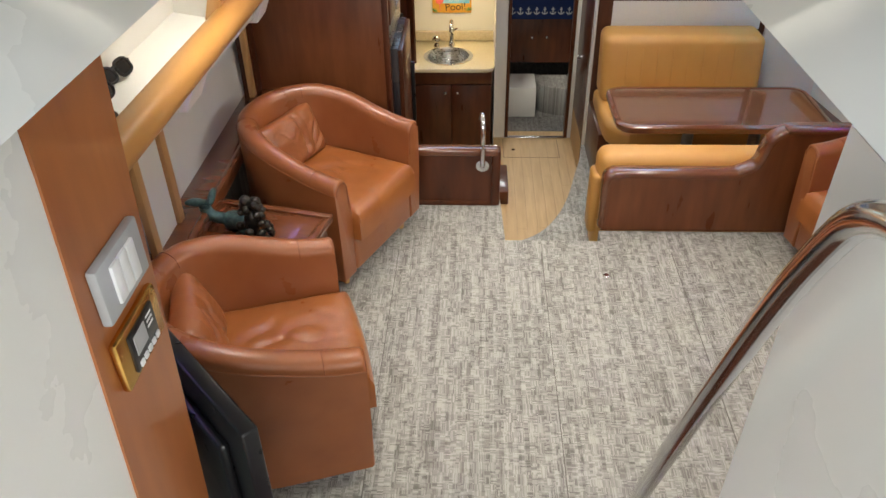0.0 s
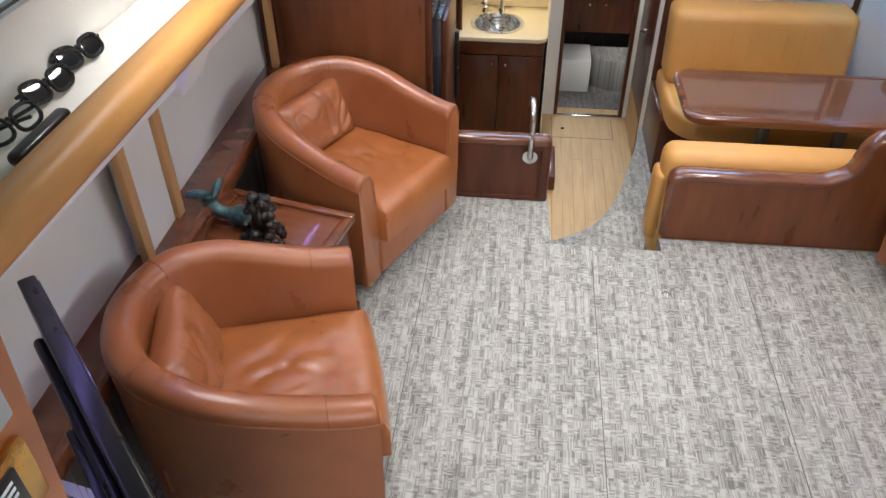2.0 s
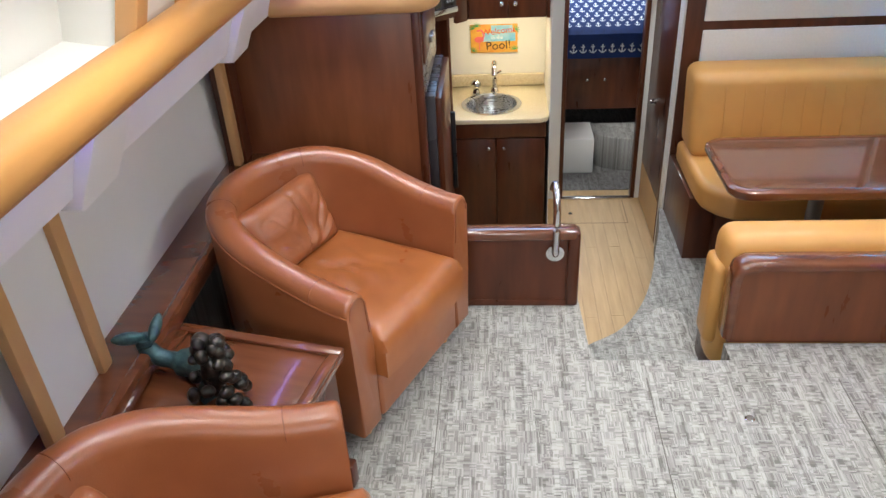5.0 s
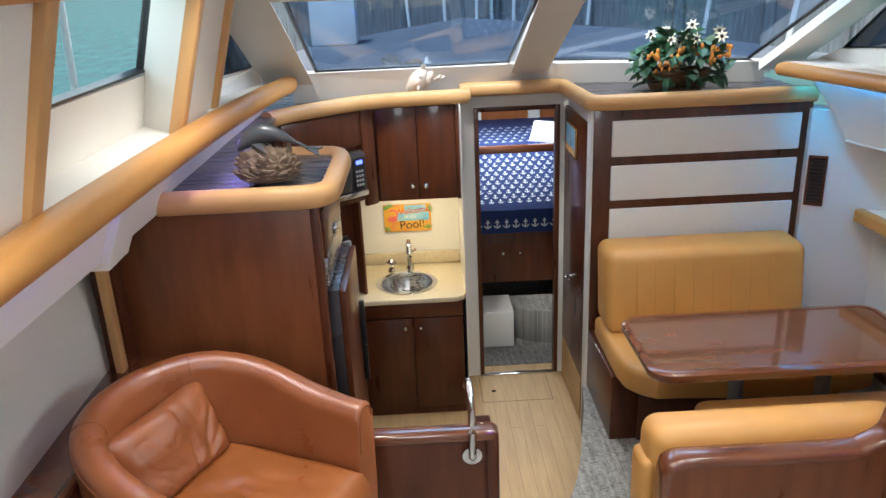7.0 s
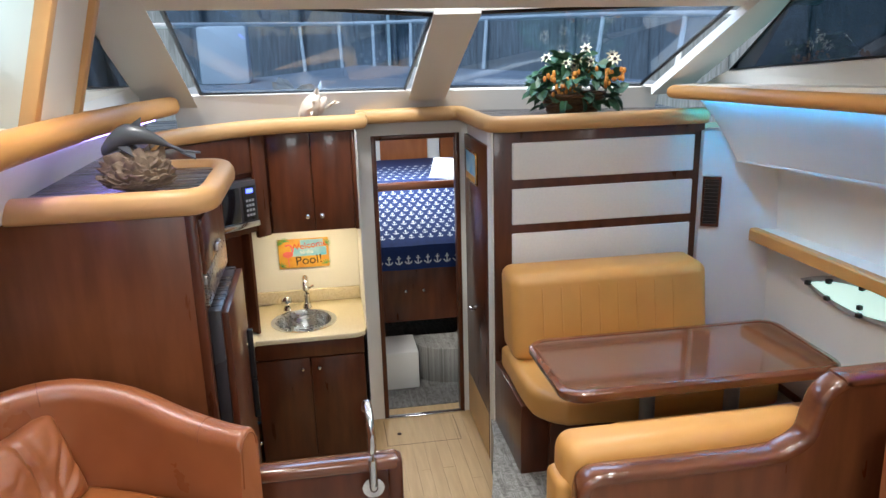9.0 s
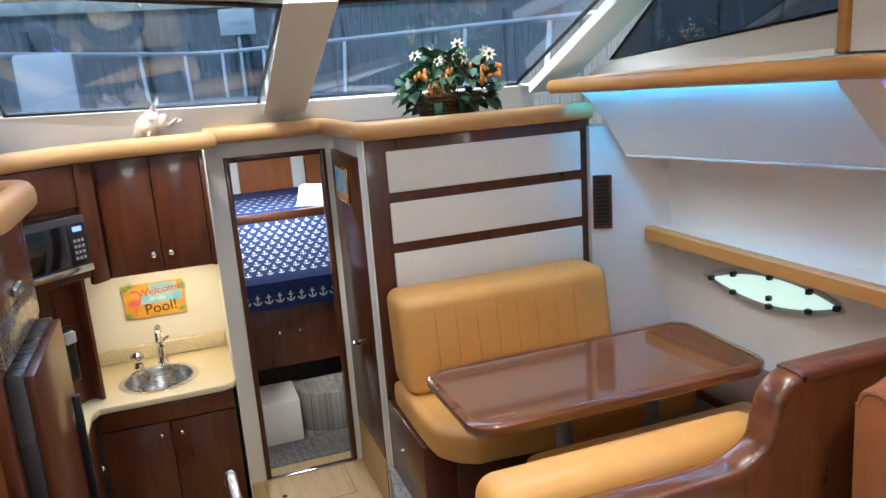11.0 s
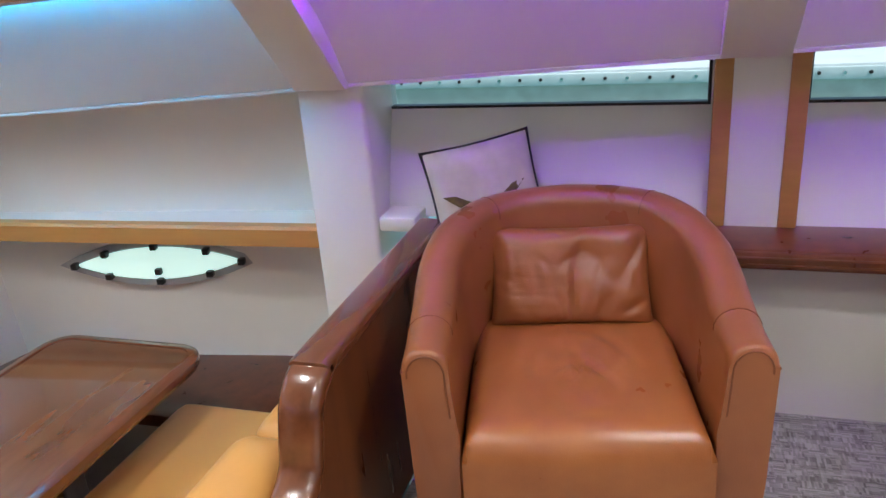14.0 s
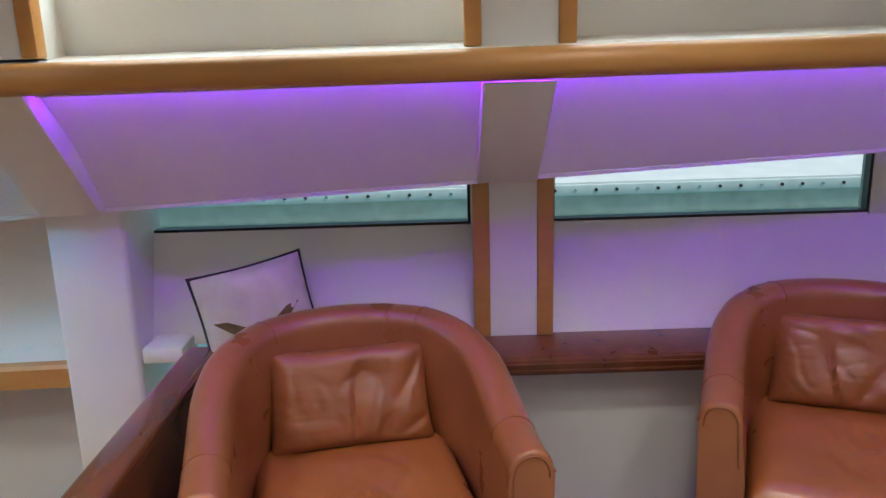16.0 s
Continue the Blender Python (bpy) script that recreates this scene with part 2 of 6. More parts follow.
def glass_mat(name, tint, rough=0.0, gloss=0.05):
    m = bpy.data.materials.new(name)
    m.use_nodes = True
    n, l = m.node_tree.nodes, m.node_tree.links
    tr, gl, mixer = n.new("ShaderNodeBsdfTransparent"), n.new("ShaderNodeBsdfGlossy"), n.new("ShaderNodeMixShader")
    tr.inputs[0].default_value, gl.inputs["Roughness"].default_value = (*tint, 1), rough
    mixer.inputs[0].default_value = gloss
    l.new(tr.outputs[0], mixer.inputs[1])
    l.new(gl.outputs[0], mixer.inputs[2])
    l.new(mixer.outputs[0], n["Material Output"].inputs[0])
    return m


GLASS = glass_mat("window_glass", (0.90, 0.96, 0.97), gloss=0.012)
GLASS_DARK = glass_mat("dark_quarter_glass", (0.26, 0.31, 0.37), gloss=0.08)
GLASS_TINT = glass_mat("blue_tinted_windscreen", (0.55, 0.66, 0.80), gloss=0.10)


# ---- shape helpers ----
def holder(name, at=(0, 0, 0), turn=0.0):
    ob = new(name)
    ob.empty_display_size = 0.1
    ob.matrix_world = pose(*at, 0, 0, turn)
    return ob


def mesh_of(name, bm, material, smooth=False):
    me = bpy.data.meshes.new(name)
    bmesh.ops.recalc_face_normals(bm, faces=bm.faces)
    bm.to_mesh(me)
    bm.free()
    me.materials.append(material)
    if smooth:
        for p in me.polygons:
            p.use_smooth = True
        me.set_sharp_from_angle(angle=radians(40))
    return me


def part(name, bm, material, parent=None, label="", smooth=True):
    ob = new(name, mesh_of(name, bm, material, smooth))
    if parent:
        ob.parent = parent
    return tagged(ob, label)


def thing(name, bm, material, label, category, group="", kind="", smooth=True):
    return tagged(part(name, bm, material, None, "", smooth), label, category, group, kind)


def struct(name, bm, material, label="", smooth=True):
    return tagged(part(name, bm, material, None, label, smooth), kind="structure")


def boxm(x0, y0, z0, x1, y1, z1, bevel=0.0, seg=2, bm=None):
    out = bm or bmesh.new()
    b = bmesh.new()
    bmesh.ops.create_cube(b, size=1, matrix=Matrix.LocRotScale(((x0 + x1) / 2, (y0 + y1) / 2, (z0 + z1) / 2), None, (abs(x1 - x0), abs(y1 - y0), abs(z1 - z0))))
    if bevel:
        bmesh.ops.bevel(b, geom=b.edges[:], offset=bevel, segments=seg, affect="EDGES", profile=0.5)
    return join(out, b)


def join(out, b, m=None):
    if m is not None:
        bmesh.ops.transform(b, matrix=m, verts=b.verts)
    tmp = bpy.data.meshes.new("tmp")
    b.to_mesh(tmp)
    b.free()
    out.from_mesh(tmp)
    bpy.data.meshes.remove(tmp)
    return out


def cylm(p0, p1, r0, r1=None, seg=16, bm=None, bevel=0.0):
    out = bm or bmesh.new()
    b = bmesh.new()
    p0, p1 = Vector(p0), Vector(p1)
    d = p1 - p0
    bmesh.ops.create_cone(b, cap_ends=True, segments=seg, radius1=r0, radius2=r0 if r1 is None else r1, depth=d.length)
    if bevel:
        caps = [e for e in b.edges if len([f for f in e.link_faces if len(f.verts) > 4]) == 1]
        bmesh.ops.bevel(b, geom=caps, offset=bevel, segments=2, affect="EDGES")
    m = Matrix.Translation((p0 + p1) / 2) @ d.to_track_quat("Z", "Y").to_matrix().to_4x4()
    return join(out, b, m)


def ballm(c, r, bm=None, seg=14, turn=None):
    out = bm or bmesh.new()
    b = bmesh.new()
    rr = r if isinstance(r, (tuple, list)) else (r, r, r)
    bmesh.ops.create_uvsphere(b, u_segments=seg, v_segments=max(6, seg // 2), radius=1)
    m = Matrix.LocRotScale(c, Euler([radians(a) for a in turn]) if turn else None, rr)
    return join(out, b, m)


def prism(poly, lo, hi, axis="z", bevel=0.0, bm=None, seg=2):
    """A polygon in the plane across axis, drawn out from lo to hi along it."""
    out = bm or bmesh.new()
    b = bmesh.new()
    def place(p, c):
        return {"z": (p[0], p[1], c), "y": (p[0], c, p[1]), "x": (c, p[0], p[1])}[axis]
    low = [b.verts.new(place(p, lo)) for p in poly]
    top = [b.verts.new(place(p, hi)) for p in poly]
    b.faces.new(low)
    b.faces.new(top)
    n = len(poly)
    for i in range(n):
        b.faces.new((low[i], low[(i + 1) % n], top[(i + 1) % n], top[i]))
    bmesh.ops.recalc_face_normals(b, faces=b.faces)
    if bevel:
        caps = [e for e in b.edges if any(len(f.verts) == n for f in e.link_faces)] if n > 4 else b.edges[:]
        bmesh.ops.bevel(b, geom=caps, offset=bevel, segments=seg, affect="EDGES", profile=0.5)
    return join(out, b)


def sweep(path, section, closed=False, bm=None, up=(0, 0, 1), caps=True):
    """A closed section (side, up) carried along a path of points."""
    out = bm or bmesh.new()
    pts = [Vector(p) for p in path]
    rings, n = [], len(pts)
    for i, p in enumerate(pts):
        a = pts[i - 1] if (i or closed) else pts[i]
        c = pts[(i + 1) % n] if (i < n - 1 or closed) else pts[i]
        d1, d2 = (p - a), (c - p)
        t = (d1.normalized() + d2.normalized()).normalized()
        side = t.cross(Vector(up))
        side = side.normalized() if side.length > 1e-5 else Vector((1, 0, 0))
        top = side.cross(t).normalized()
        k = 1.0
        if d1.length > 1e-6 and d2.length > 1e-6:
            k = 1 / max(0.6, math.cos(d1.angle(d2) / 2))
        rings.append([out.verts.new(p + side * (u * k) + top * v) for u, v in section])
    m = len(section)
    for i in range(n if closed else n - 1):
        r0, r1 = rings[i], rings[(i + 1) % n]
        for j in range(m):
            out.faces.new((r0[j], r0[(j + 1) % m], r1[(j + 1) % m], r1[j]))
    if caps and not closed:
        out.faces.new(rings[0])
        out.faces.new(rings[-1])
    return out


def ring(rx, ry, seg=12, power=1.0):
    out = []
    for i in range(seg):
        a = 2 * math.pi * i / seg
        c, s_ = math.cos(a), math.sin(a)
        out.append((rx * math.copysign(abs(c) ** power, c), ry * math.copysign(abs(s_) ** power, s_)))
    return out


def tube(path, r, seg=10, bm=None):
    return sweep(path, ring(r, r, seg), bm=bm)


def arc_pts(path, steps=6):
    """A smooth curve through the points (Catmull-Rom)."""
    p = [Vector(q) for q in path]
    p = [2 * p[0] - p[1]] + p + [2 * p[-1] - p[-2]]
    out = []
    for i in range(1, len(p) - 2):
        for s_ in range(steps):
            t = s_ / steps
            out.append(0.5 * ((2 * p[i]) + (p[i + 1] - p[i - 1]) * t + (2 * p[i - 1] - 5 * p[i] + 4 * p[i + 1] - p[i + 2]) * t * t + (3 * p[i] - p[i - 1] - 3 * p[i + 1] + p[i + 2]) * t ** 3))
    return out + [p[-2]]


def slab(corners, thick, bm=None, inward=None):
    """A plate of four or three corners, given thickness along its normal."""
    out = bm or bmesh.new()
    c = [Vector(q) for q in corners]
    nrm = (c[1] - c[0]).cross(c[-1] - c[0]).normalized() * thick
    a = [out.verts.new(q) for q in c]
    b = [out.verts.new(q + nrm) for q in c]
    n = len(c)
    out.faces.new(a)
    out.faces.new(b)
    for i in range(n):
        out.faces.new((a[i], a[(i + 1) % n], b[(i + 1) % n], b[i]))
    return out


def pad(w, d, h, puff=0.03, bm=None, seg=12, crease=0.0, seed=0):
    """A puffed cushion lying in x and y, w by d, h thick in the middle, thin at its seams."""
    out = bm or bmesh.new()
    for sgn in (1, -1):
        grid = []
        for i in range(seg + 1):
            row = []
            for j in range(seg + 1):
                u, v = 2 * i / seg - 1, 2 * j / seg - 1
                k = (1 - u ** 4) ** 0.6 * (1 - v ** 4) ** 0.6
                pull = 1 - 0.06 * (1 - abs(u)) * v * v * 0 - 0.05 * (1 - u * u) * abs(v) ** 3 - 0.05 * (1 - v * v) * abs(u) ** 3
                wob = crease * (0.8 * noise.noise(Vector((u * 2.2 + seed, v * 2.2, sgn))) + 0.22 * math.sin(9 * u + 5 * v * v + seed) * (1 - v * v))
                row.append(out.verts.new((u * w / 2 * pull, v * d / 2 * pull, sgn * (h / 2 * k + (wob * k if k else 0)))))
            grid.append(row)
        for i in range(seg):
            for j in range(seg):
                out.faces.new((grid[i][j], grid[i + 1][j], grid[i + 1][j + 1], grid[i][j + 1]))
    bmesh.ops.remove_doubles(out, verts=out.verts, dist=0.0008)
    return out


def words(body, size, material, parent, m, name="lettering"):
    cu = bpy.data.curves.new(name, "FONT")
    cu.body, cu.size, cu.align_x, cu.align_y, cu.extrude = body, size, "CENTER", "CENTER", 0.0006
    tmp = bpy.data.objects.new("tmp_text", cu)
    scene.collection.objects.link(tmp)
    me = bpy.data.meshes.new_from_object(tmp.evaluated_get(bpy.context.evaluated_depsgraph_get()))
    bpy.data.objects.remove(tmp)
    me.materials.clear()
    me.materials.append(material)
    ob = new(name, me)
    ob.parent = parent
    ob.matrix_local = m
    return ob


# ---- structure: salon ----
GZ, PZ = -0.915, -0.58          # galley floor, dinette platform
salon = [(-1.3, 0.9), (2.95, 0.9), (2.95, 3.75), (0.886, 3.75), (0.886, 3.65), (0.38, 3.65), (0.36, 4.06), (-1.3, 4.06)]
struct("floor", prism(salon, -0.16, 0.0), CARPET, "grey woven loop-pile carpet")
seam = bmesh.new()
for x in (0.565, 1.235, -0.18):
    boxm(x - 0.0015, 1.25, 0.0005, x + 0.0015, 3.55, 0.0020, bm=seam)
struct("carpet_seam_trim", seam, mat("carpet_seam", (0.13, 0.115, 0.10), rough=0.95), "thin dark carpet seam")
struct("galley_floor", prism([(-1.1, 4.06), (1.4, 3.4), (1.4, 6.75), (-1.1, 6.75)], GZ - 0.1, GZ - 0.012), OAK, "sub floor under oak planks")
curve = arc_pts([(1.068, 5.86), (1.03, 5.62), (0.965, 5.36), (0.89, 5.06), (0.795, 4.80), (0.655, 4.58), (0.46, 4.44)], 5)
platform = [(0.36, 3.66), (0.885, 3.66), (2.9, 3.86), (2.9, 5.84), (1.10, 5.84)] + [(p.x, p.y) for p in curve] + [(0.36, 4.40)]
struct("dinette_platform", prism(platform, GZ, PZ), CARPET, "grey carpeted dinette platform with curved step")
struct("landing_step", prism([(0.45, 3.66), (0.885, 3.66), (0.885, 4.33), (0.85, 4.37), (0.78, 4.385), (0.72, 4.32), (0.575, 4.083), (0.45, 3.93)], PZ, -0.29, bevel=0.012), CARPET, "grey carpeted winding step")
struct("cabin_floor", boxm(-0.4, 6.76, GZ - 0.08, 2.2, 9.4, GZ), CARPET_SHADED, "grey cabin carpet with the dimness in its colour")
struct("threshold_trim", boxm(0.48, 6.60, GZ, 1.04, 6.64, GZ + 0.012, 0.004), STEEL, "bright metal threshold strip")

# hull sides below the rolls
def side_wall(name, pts, z0, z1, thick, material, label, lean=0.0):
    bm = bmesh.new()
    for (xa, ya), (xb, yb) in zip(pts, pts[1:]):
        slab([(xa, ya, z0), (xb, yb, z0), (xb + lean, yb, z1), (xa + lean, ya, z1)], thick, bm=bm)
    return struct(name, bm, material, label)

# starboard, aft part: low wall, ledge, window band
side_wall("wall_starboard_low", [(2.67, 1.2), (2.67, 3.80)], 0.0, 0.56, 0.06, WHITE, "cream vinyl lower hull side")
bm = boxm(2.57, 1.2, 0.545, 2.80, 3.76, 0.572, 0.008)
boxm(2.56, 1.2, 0.515, 2.59, 3.76, 0.568, 0.012, bm=bm)
boxm(2.553, 1.2, 0.528, 2.561, 3.76, 0.536, 0.003, bm=bm)
boxm(2.553, 1.2, 0.548, 2.561, 3.76, 0.556, 0.003, bm=bm)
struct("ledge_trim_starboard", bm, CHERRY_MID, "varnished cherry ledge with rounded lip")
WX = 2.90
side_wall("wall_starboard_band", [(2.77, 1.2), (2.77, 3.99)], 0.57, 0.905, 0.06, WHITE, "cream vinyl panel under window", lean=0.12)
bm = boxm(WX - 0.02, 1.2, 1.22, WX + 0.05, 4.05, 1.5)
boxm(WX - 0.02, 1.2, 0.90, WX + 0.05, 1.70, 1.25, bm=bm)
boxm(WX - 0.02, 2.72, 0.90, WX + 0.05, 2.98, 1.25, bm=bm)
struct("wall_starboard_upper", bm, WHITE, "cream wall between windows")


def window(name, y0, y1, z0, z1, x, fw=0.009, inward=-1):
    top = tagged(holder(name, (x, (y0 + y1) / 2, z0)), "fixed side window with black rubber frame", "window", kind="structure")
    inv = Matrix.Translation((-x, -(y0 + y1) / 2, -z0))
    bm = bmesh.new()
    for a in ((y0, z0, y1, z0 + fw), (y0, z1 - fw, y1, z1), (y0, z0 + fw, y0 + fw, z1 - fw), (y1 - fw, z0 + fw, y1, z1 - fw)):
        boxm(x - 0.012, a[0], a[1], x + 0.02, a[2], a[3], bm=bm)
    bmesh.ops.transform(bm, matrix=inv, verts=bm.verts)
    part("window_frame", bm, BLACK, top)
    bm = boxm(x - 0.002, y0 + fw, z0 + fw, x + 0.004, y1 - fw, z1 - fw)
    bmesh.ops.transform(bm, matrix=inv, verts=bm.verts)
    p = part("pane", bm, GLASS, top)
    p.visible_shadow = False
    return top


window("window_1", 2.98, 4.02, 0.905, 1.22, WX)
window("window_2", 1.70, 2.72, 0.905, 1.22, WX)

# post between dinette and salon, and the small shelf foot beside it
struct("pillar_starboard", prism([(2.63, 4.20), (2.66, 3.99), (2.96, 3.99), (2.96, 4.22)], PZ, 1.12, bevel=0.015), WHITE, "white vinyl hull pillar")
struct("pillar_foot_trim", boxm(2.66, 3.86, 0.55, 2.92, 3.985, 0.60, 0.01), WHITE, "white padded pillar foot")

# dinette outboard wall
wall_low = [(2.87, 4.21), (2.66, 5.72)]
side_wall("wall_dinette_low", wall_low, -0.05, 0.54, 0.05, WHITE, "cream vinyl hull side beside dinette", lean=-0.02)
side_wall("wall_dinette_high", [(2.88, 4.21), (2.68, 5.72)], 0.54, 1.1, 0.05, WHITE, "cream vinyl upper dinette side", lean=-0.03)
bm = sweep([(2.70, 4.20, 0.525), (2.575, 5.63, 0.545)], [(-0.05, -0.035), (-0.005, -0.035), (-0.005, 0.035), (-0.04, 0.035), (-0.05, 0.025)])
struct("dinette_recess", slab([(2.70, 4.20, 0.545), (2.575, 5.63, 0.565), (2.70, 5.72, 0.565), (2.90, 4.20, 0.545)], 0.03), WHITE, "white recessed shelf behind grab ledge")
struct("dinette_strip_trim", bm, TAN, "tan vinyl grab ledge")
struct("dinette_corner", prism([(2.30, 5.84), (2.30, 5.79), (2.37, 5.75), (2.56, 5.66), (2.70, 5.62), (2.80, 5.72), (2.80, 5.90), (2.30, 5.90)], PZ, 1.12, bevel=0.006), WHITE, "white moulded corner panel")
bm = boxm(2.36, 3.9, -0.10, 2.88, 5.72, -0.05, 0.008)
struct("dinette_shelf_trim", bm, CHERRY, "dark wood side shelf")
bm = boxm(2.40, 3.9, PZ, 2.88, 5.72, -0.10)
struct("dinette_side_box", bm, WHITE, "white side locker under shelf")

# forward wall with three padded panels
struct("wall_forward", boxm(1.09, 5.825, PZ - 0.33, 2.32, 5.90, 1.16, 0.004), CHERRY, "dark cherry forward dinette wall")

# galley and cabin partition with doorway
DY = 6.62
bm = boxm(0.36, DY, GZ, 0.475, DY + 0.05, 1.18)
boxm(1.045, DY, GZ, 1.10, DY + 0.05, 1.18, bm=bm)
boxm(0.475, DY, 1.07, 1.045, DY + 0.05, 1.18, bm=bm)
struct("wall_cabin_partition", bm, WHITE, "white partition around cabin doorway")
bm = boxm(0.475, DY - 0.012, GZ, 0.505, DY + 0.06, 1.07, 0.004)
boxm(1.015, DY - 0.012, GZ, 1.045, DY + 0.06, 1.07, 0.004, bm=bm)
boxm(0.505, DY - 0.012, 1.04, 1.015, DY + 0.06, 1.07, 0.004, bm=bm)
struct("door_frame_1", bm, CHERRY, "dark wood cabin door frame")
bm = boxm(1.10, 5.905, GZ, 1.16, DY, 1.18)
struct("wall_head", bm, WHITE, "white bulkhead beside the doorway")
struct("pillar_galley", boxm(1.078, 5.832, GZ, 1.105, 5.938, 1.17, 0.005), WHITE, "white door post")
struct("wall_galley_back", boxm(-1.15, 6.76, GZ, 0.36, 6.81, 1.18), WHITE, "cream galley back wall")
struct("wall_galley_side", boxm(0.36, 6.1, GZ, 0.365, 6.76, 1.16), WHITE, "white galley end panel")
struct("wall_galley_port", boxm(-1.15, 4.25, GZ, -1.10, 6.76, 1.2), WHITE, "white port galley wall")

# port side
# shade along the port side comes from the darkened carpet colour
side_wall("wall_port_low", [(-1.02, 4.24), (-1.02, 1.2)], 0.0, 0.56, 0.06, CARPET_SHADED, "carpeted lower hull side with shade in its colour")
bm = boxm(-1.16, 1.2, 0.57, -0.92, 4.25, 0.60, 0.008)
boxm(-0.945, 1.2, 0.53, -0.905, 4.25, 0.602, 0.014, bm=bm)
struct("ledge_trim_port", bm, CHERRY_H, "varnished cherry ledge along hull side")
side_wall("wall_port_band", [(-1.06, 4.25), (-1.06, 1.2)], 0.60, 1.34, 0.06, WHITE, "white vinyl port hull side", lean=-0.04)

# rolls and coves
ROLL = ring(0.050, 0.047, 14, 0.85)
stbd_roll = [(2.245, 1.25, 1.425), (2.245, 2.8, 1.41), (2.245, 4.2, 1.40), (2.20, 5.0, 1.375), (2.14, 5.86, 1.345)]
port_roll = [(-0.645, 1.25, 1.47), (-0.645, 2.8, 1.45), (-0.645, 4.2, 1.425), (-0.635, 5.2, 1.39), (-0.60, 5.98, 1.36)]
struct("roll_trim_starboard", sweep(arc_pts([(x, y, z - 0.008) for x, y, z in stbd_roll], 6), ring(0.048, 0.036, 14, 0.85)), TAN, "tan padded vinyl grab roll")
struct("roll_trim_port", sweep(arc_pts(port_roll, 6), ROLL), TAN, "tan padded vinyl grab roll")


def cove(name, top, bottom, material, thick, label):
    """A bowed panel hung between two lines, closed behind."""
    bm, sgn = bmesh.new(), 1 if top[0][0] > 1 else -1
    rows = []
    for k in range(9):
        t = k / 8
        row = []
        for a, c in zip(top, bottom):
            p = Vector(a) * (1 - t) + Vector(c) * t
            row.append(p + Vector((0.035 * math.sin(math.pi * t) * sgn * thick, 0, 0)))
        rows.append(row)
    front = [[bm.verts.new(p) for p in row] for row in rows]
    back = [[bm.verts.new(p + Vector((0.015 * sgn, 0, 0.012))) for p in row] for row in rows]
    for g in (front, back):
        for r0, r1 in zip(g, g[1:]):
            for k in range(len(r0) - 1):
                bm.faces.new((r0[k], r0[k + 1], r1[k + 1], r1[k]))
    for e in (0, -1):
        for k in range(len(top) - 1):
            bm.faces.new((front[e][k], front[e][k + 1], back[e][k + 1], back[e][k]))
    return struct(name, bm, material, label)


stop = [(2.31, 1.25, 1.43), (2.31, 4.2, 1.405), (2.21, 5.80, 1.355)]
sbot = [(2.62, 1.25, 1.17), (2.61, 4.1, 1.035), (2.42, 5.64, 0.975)]
cove("cove_starboard", stop, sbot, WHITE, 0.6, "white cove panel under roll")
bm = bmesh.new()
slab([(2.62, 1.25, 1.168), (2.61, 4.1, 1.033), (2.92, 4.1, 1.06), (2.92, 1.25, 1.20)], 0.01, bm=bm)
slab([(2.61, 4.1, 1.033), (2.42, 5.64, 0.973), (2.72, 5.75, 1.0), (2.92, 4.1, 1.06)], 0.01, bm=bm)
struct("cove_soffit_starboard", bm, WHITE, "white cove underside")
ptop = [(-0.70, 1.25, 1.44), (-0.70, 4.2, 1.40), (-0.66, 5.9, 1.33)]
pbot = [(-0.80, 1.25, 1.25), (-0.80, 4.24, 1.17), (-0.80, 5.9, 1.14)]
cove("cove_port", ptop, pbot, WHITE, 0.3, "white cove panel under roll")
bm = slab([(-0.80, 1.25, 1.25), (-0.80, 4.24, 1.17), (-1.12, 4.24, 1.20), (-1.12, 1.25, 1.28)], 0.01)
struct("cove_soffit_port", bm, WHITE, "white cove underside")

for (x0, x1, y, tone) in ((2.285, 2.62, 4.1, 0), (2.285, 2.63, 2.89, 0)):
    w = 0.085
    zt, zb = 1.36, 1.035 + (4.1 - y) * 0.047
    bm = prism([(x0 - 0.02, zt), (x1 - 0.03, zb - 0.012), (x1 + 0.05, zb - 0.012), (x1 + 0.05, zb + 0.03), (x0 + 0.06, zt)], y - w, y + w, axis="y", bevel=0.006)
    struct("rib_starboard", bm, WHITE, "white vinyl rib over cove")
for y in (2.80, 3.80):
    zb = 1.255 - (y - 1.25) * 0.027
    bm = prism([(-0.685, 1.40), (-0.79, zb - 0.035), (-0.86, zb - 0.035), (-0.86, zb + 0.05), (-0.74, 1.40)], y - 0.09, y + 0.09, axis="y", bevel=0.012)
    struct("rib_port", bm, WHITE, "white vinyl rib over cove")
struct("led_strip_starboard", sweep([(2.304, 1.3, 1.402), (2.304, 4.0, 1.381)], ring(0.006, 0.006, 6)), LED_VIOLET, "violet light strip under roll")
struct("led_strip_forward", sweep([(2.302, 4.2, 1.378), (2.203, 5.75, 1.328)], ring(0.006, 0.006, 6)), LED_CYAN, "cyan light strip under roll")
# unseen lips added to keep coloured strip light off the chairs
for nm, pa, pb in (("led_shield_starboard", (2.2975, 1.3, 1.397), (2.2975, 4.0, 1.376)), ("led_shield_forward", (2.2955, 4.2, 1.373), (2.1965, 5.75, 1.323))):
    struct(nm, sweep([pa, pb], [(-0.0012, -0.022), (0.0012, -0.022), (0.0012, 0.012), (-0.0012, 0.012)]), SWITCH, "slim white lip added to shield the room from strip light")
struct("led_strip_port", sweep([(-0.69, 1.3, 1.415), (-0.69, 4.2, 1.375), (-0.65, 5.8, 1.31)], ring(0.006, 0.006, 6)), LED_PORT, "pale violet light strip under roll")

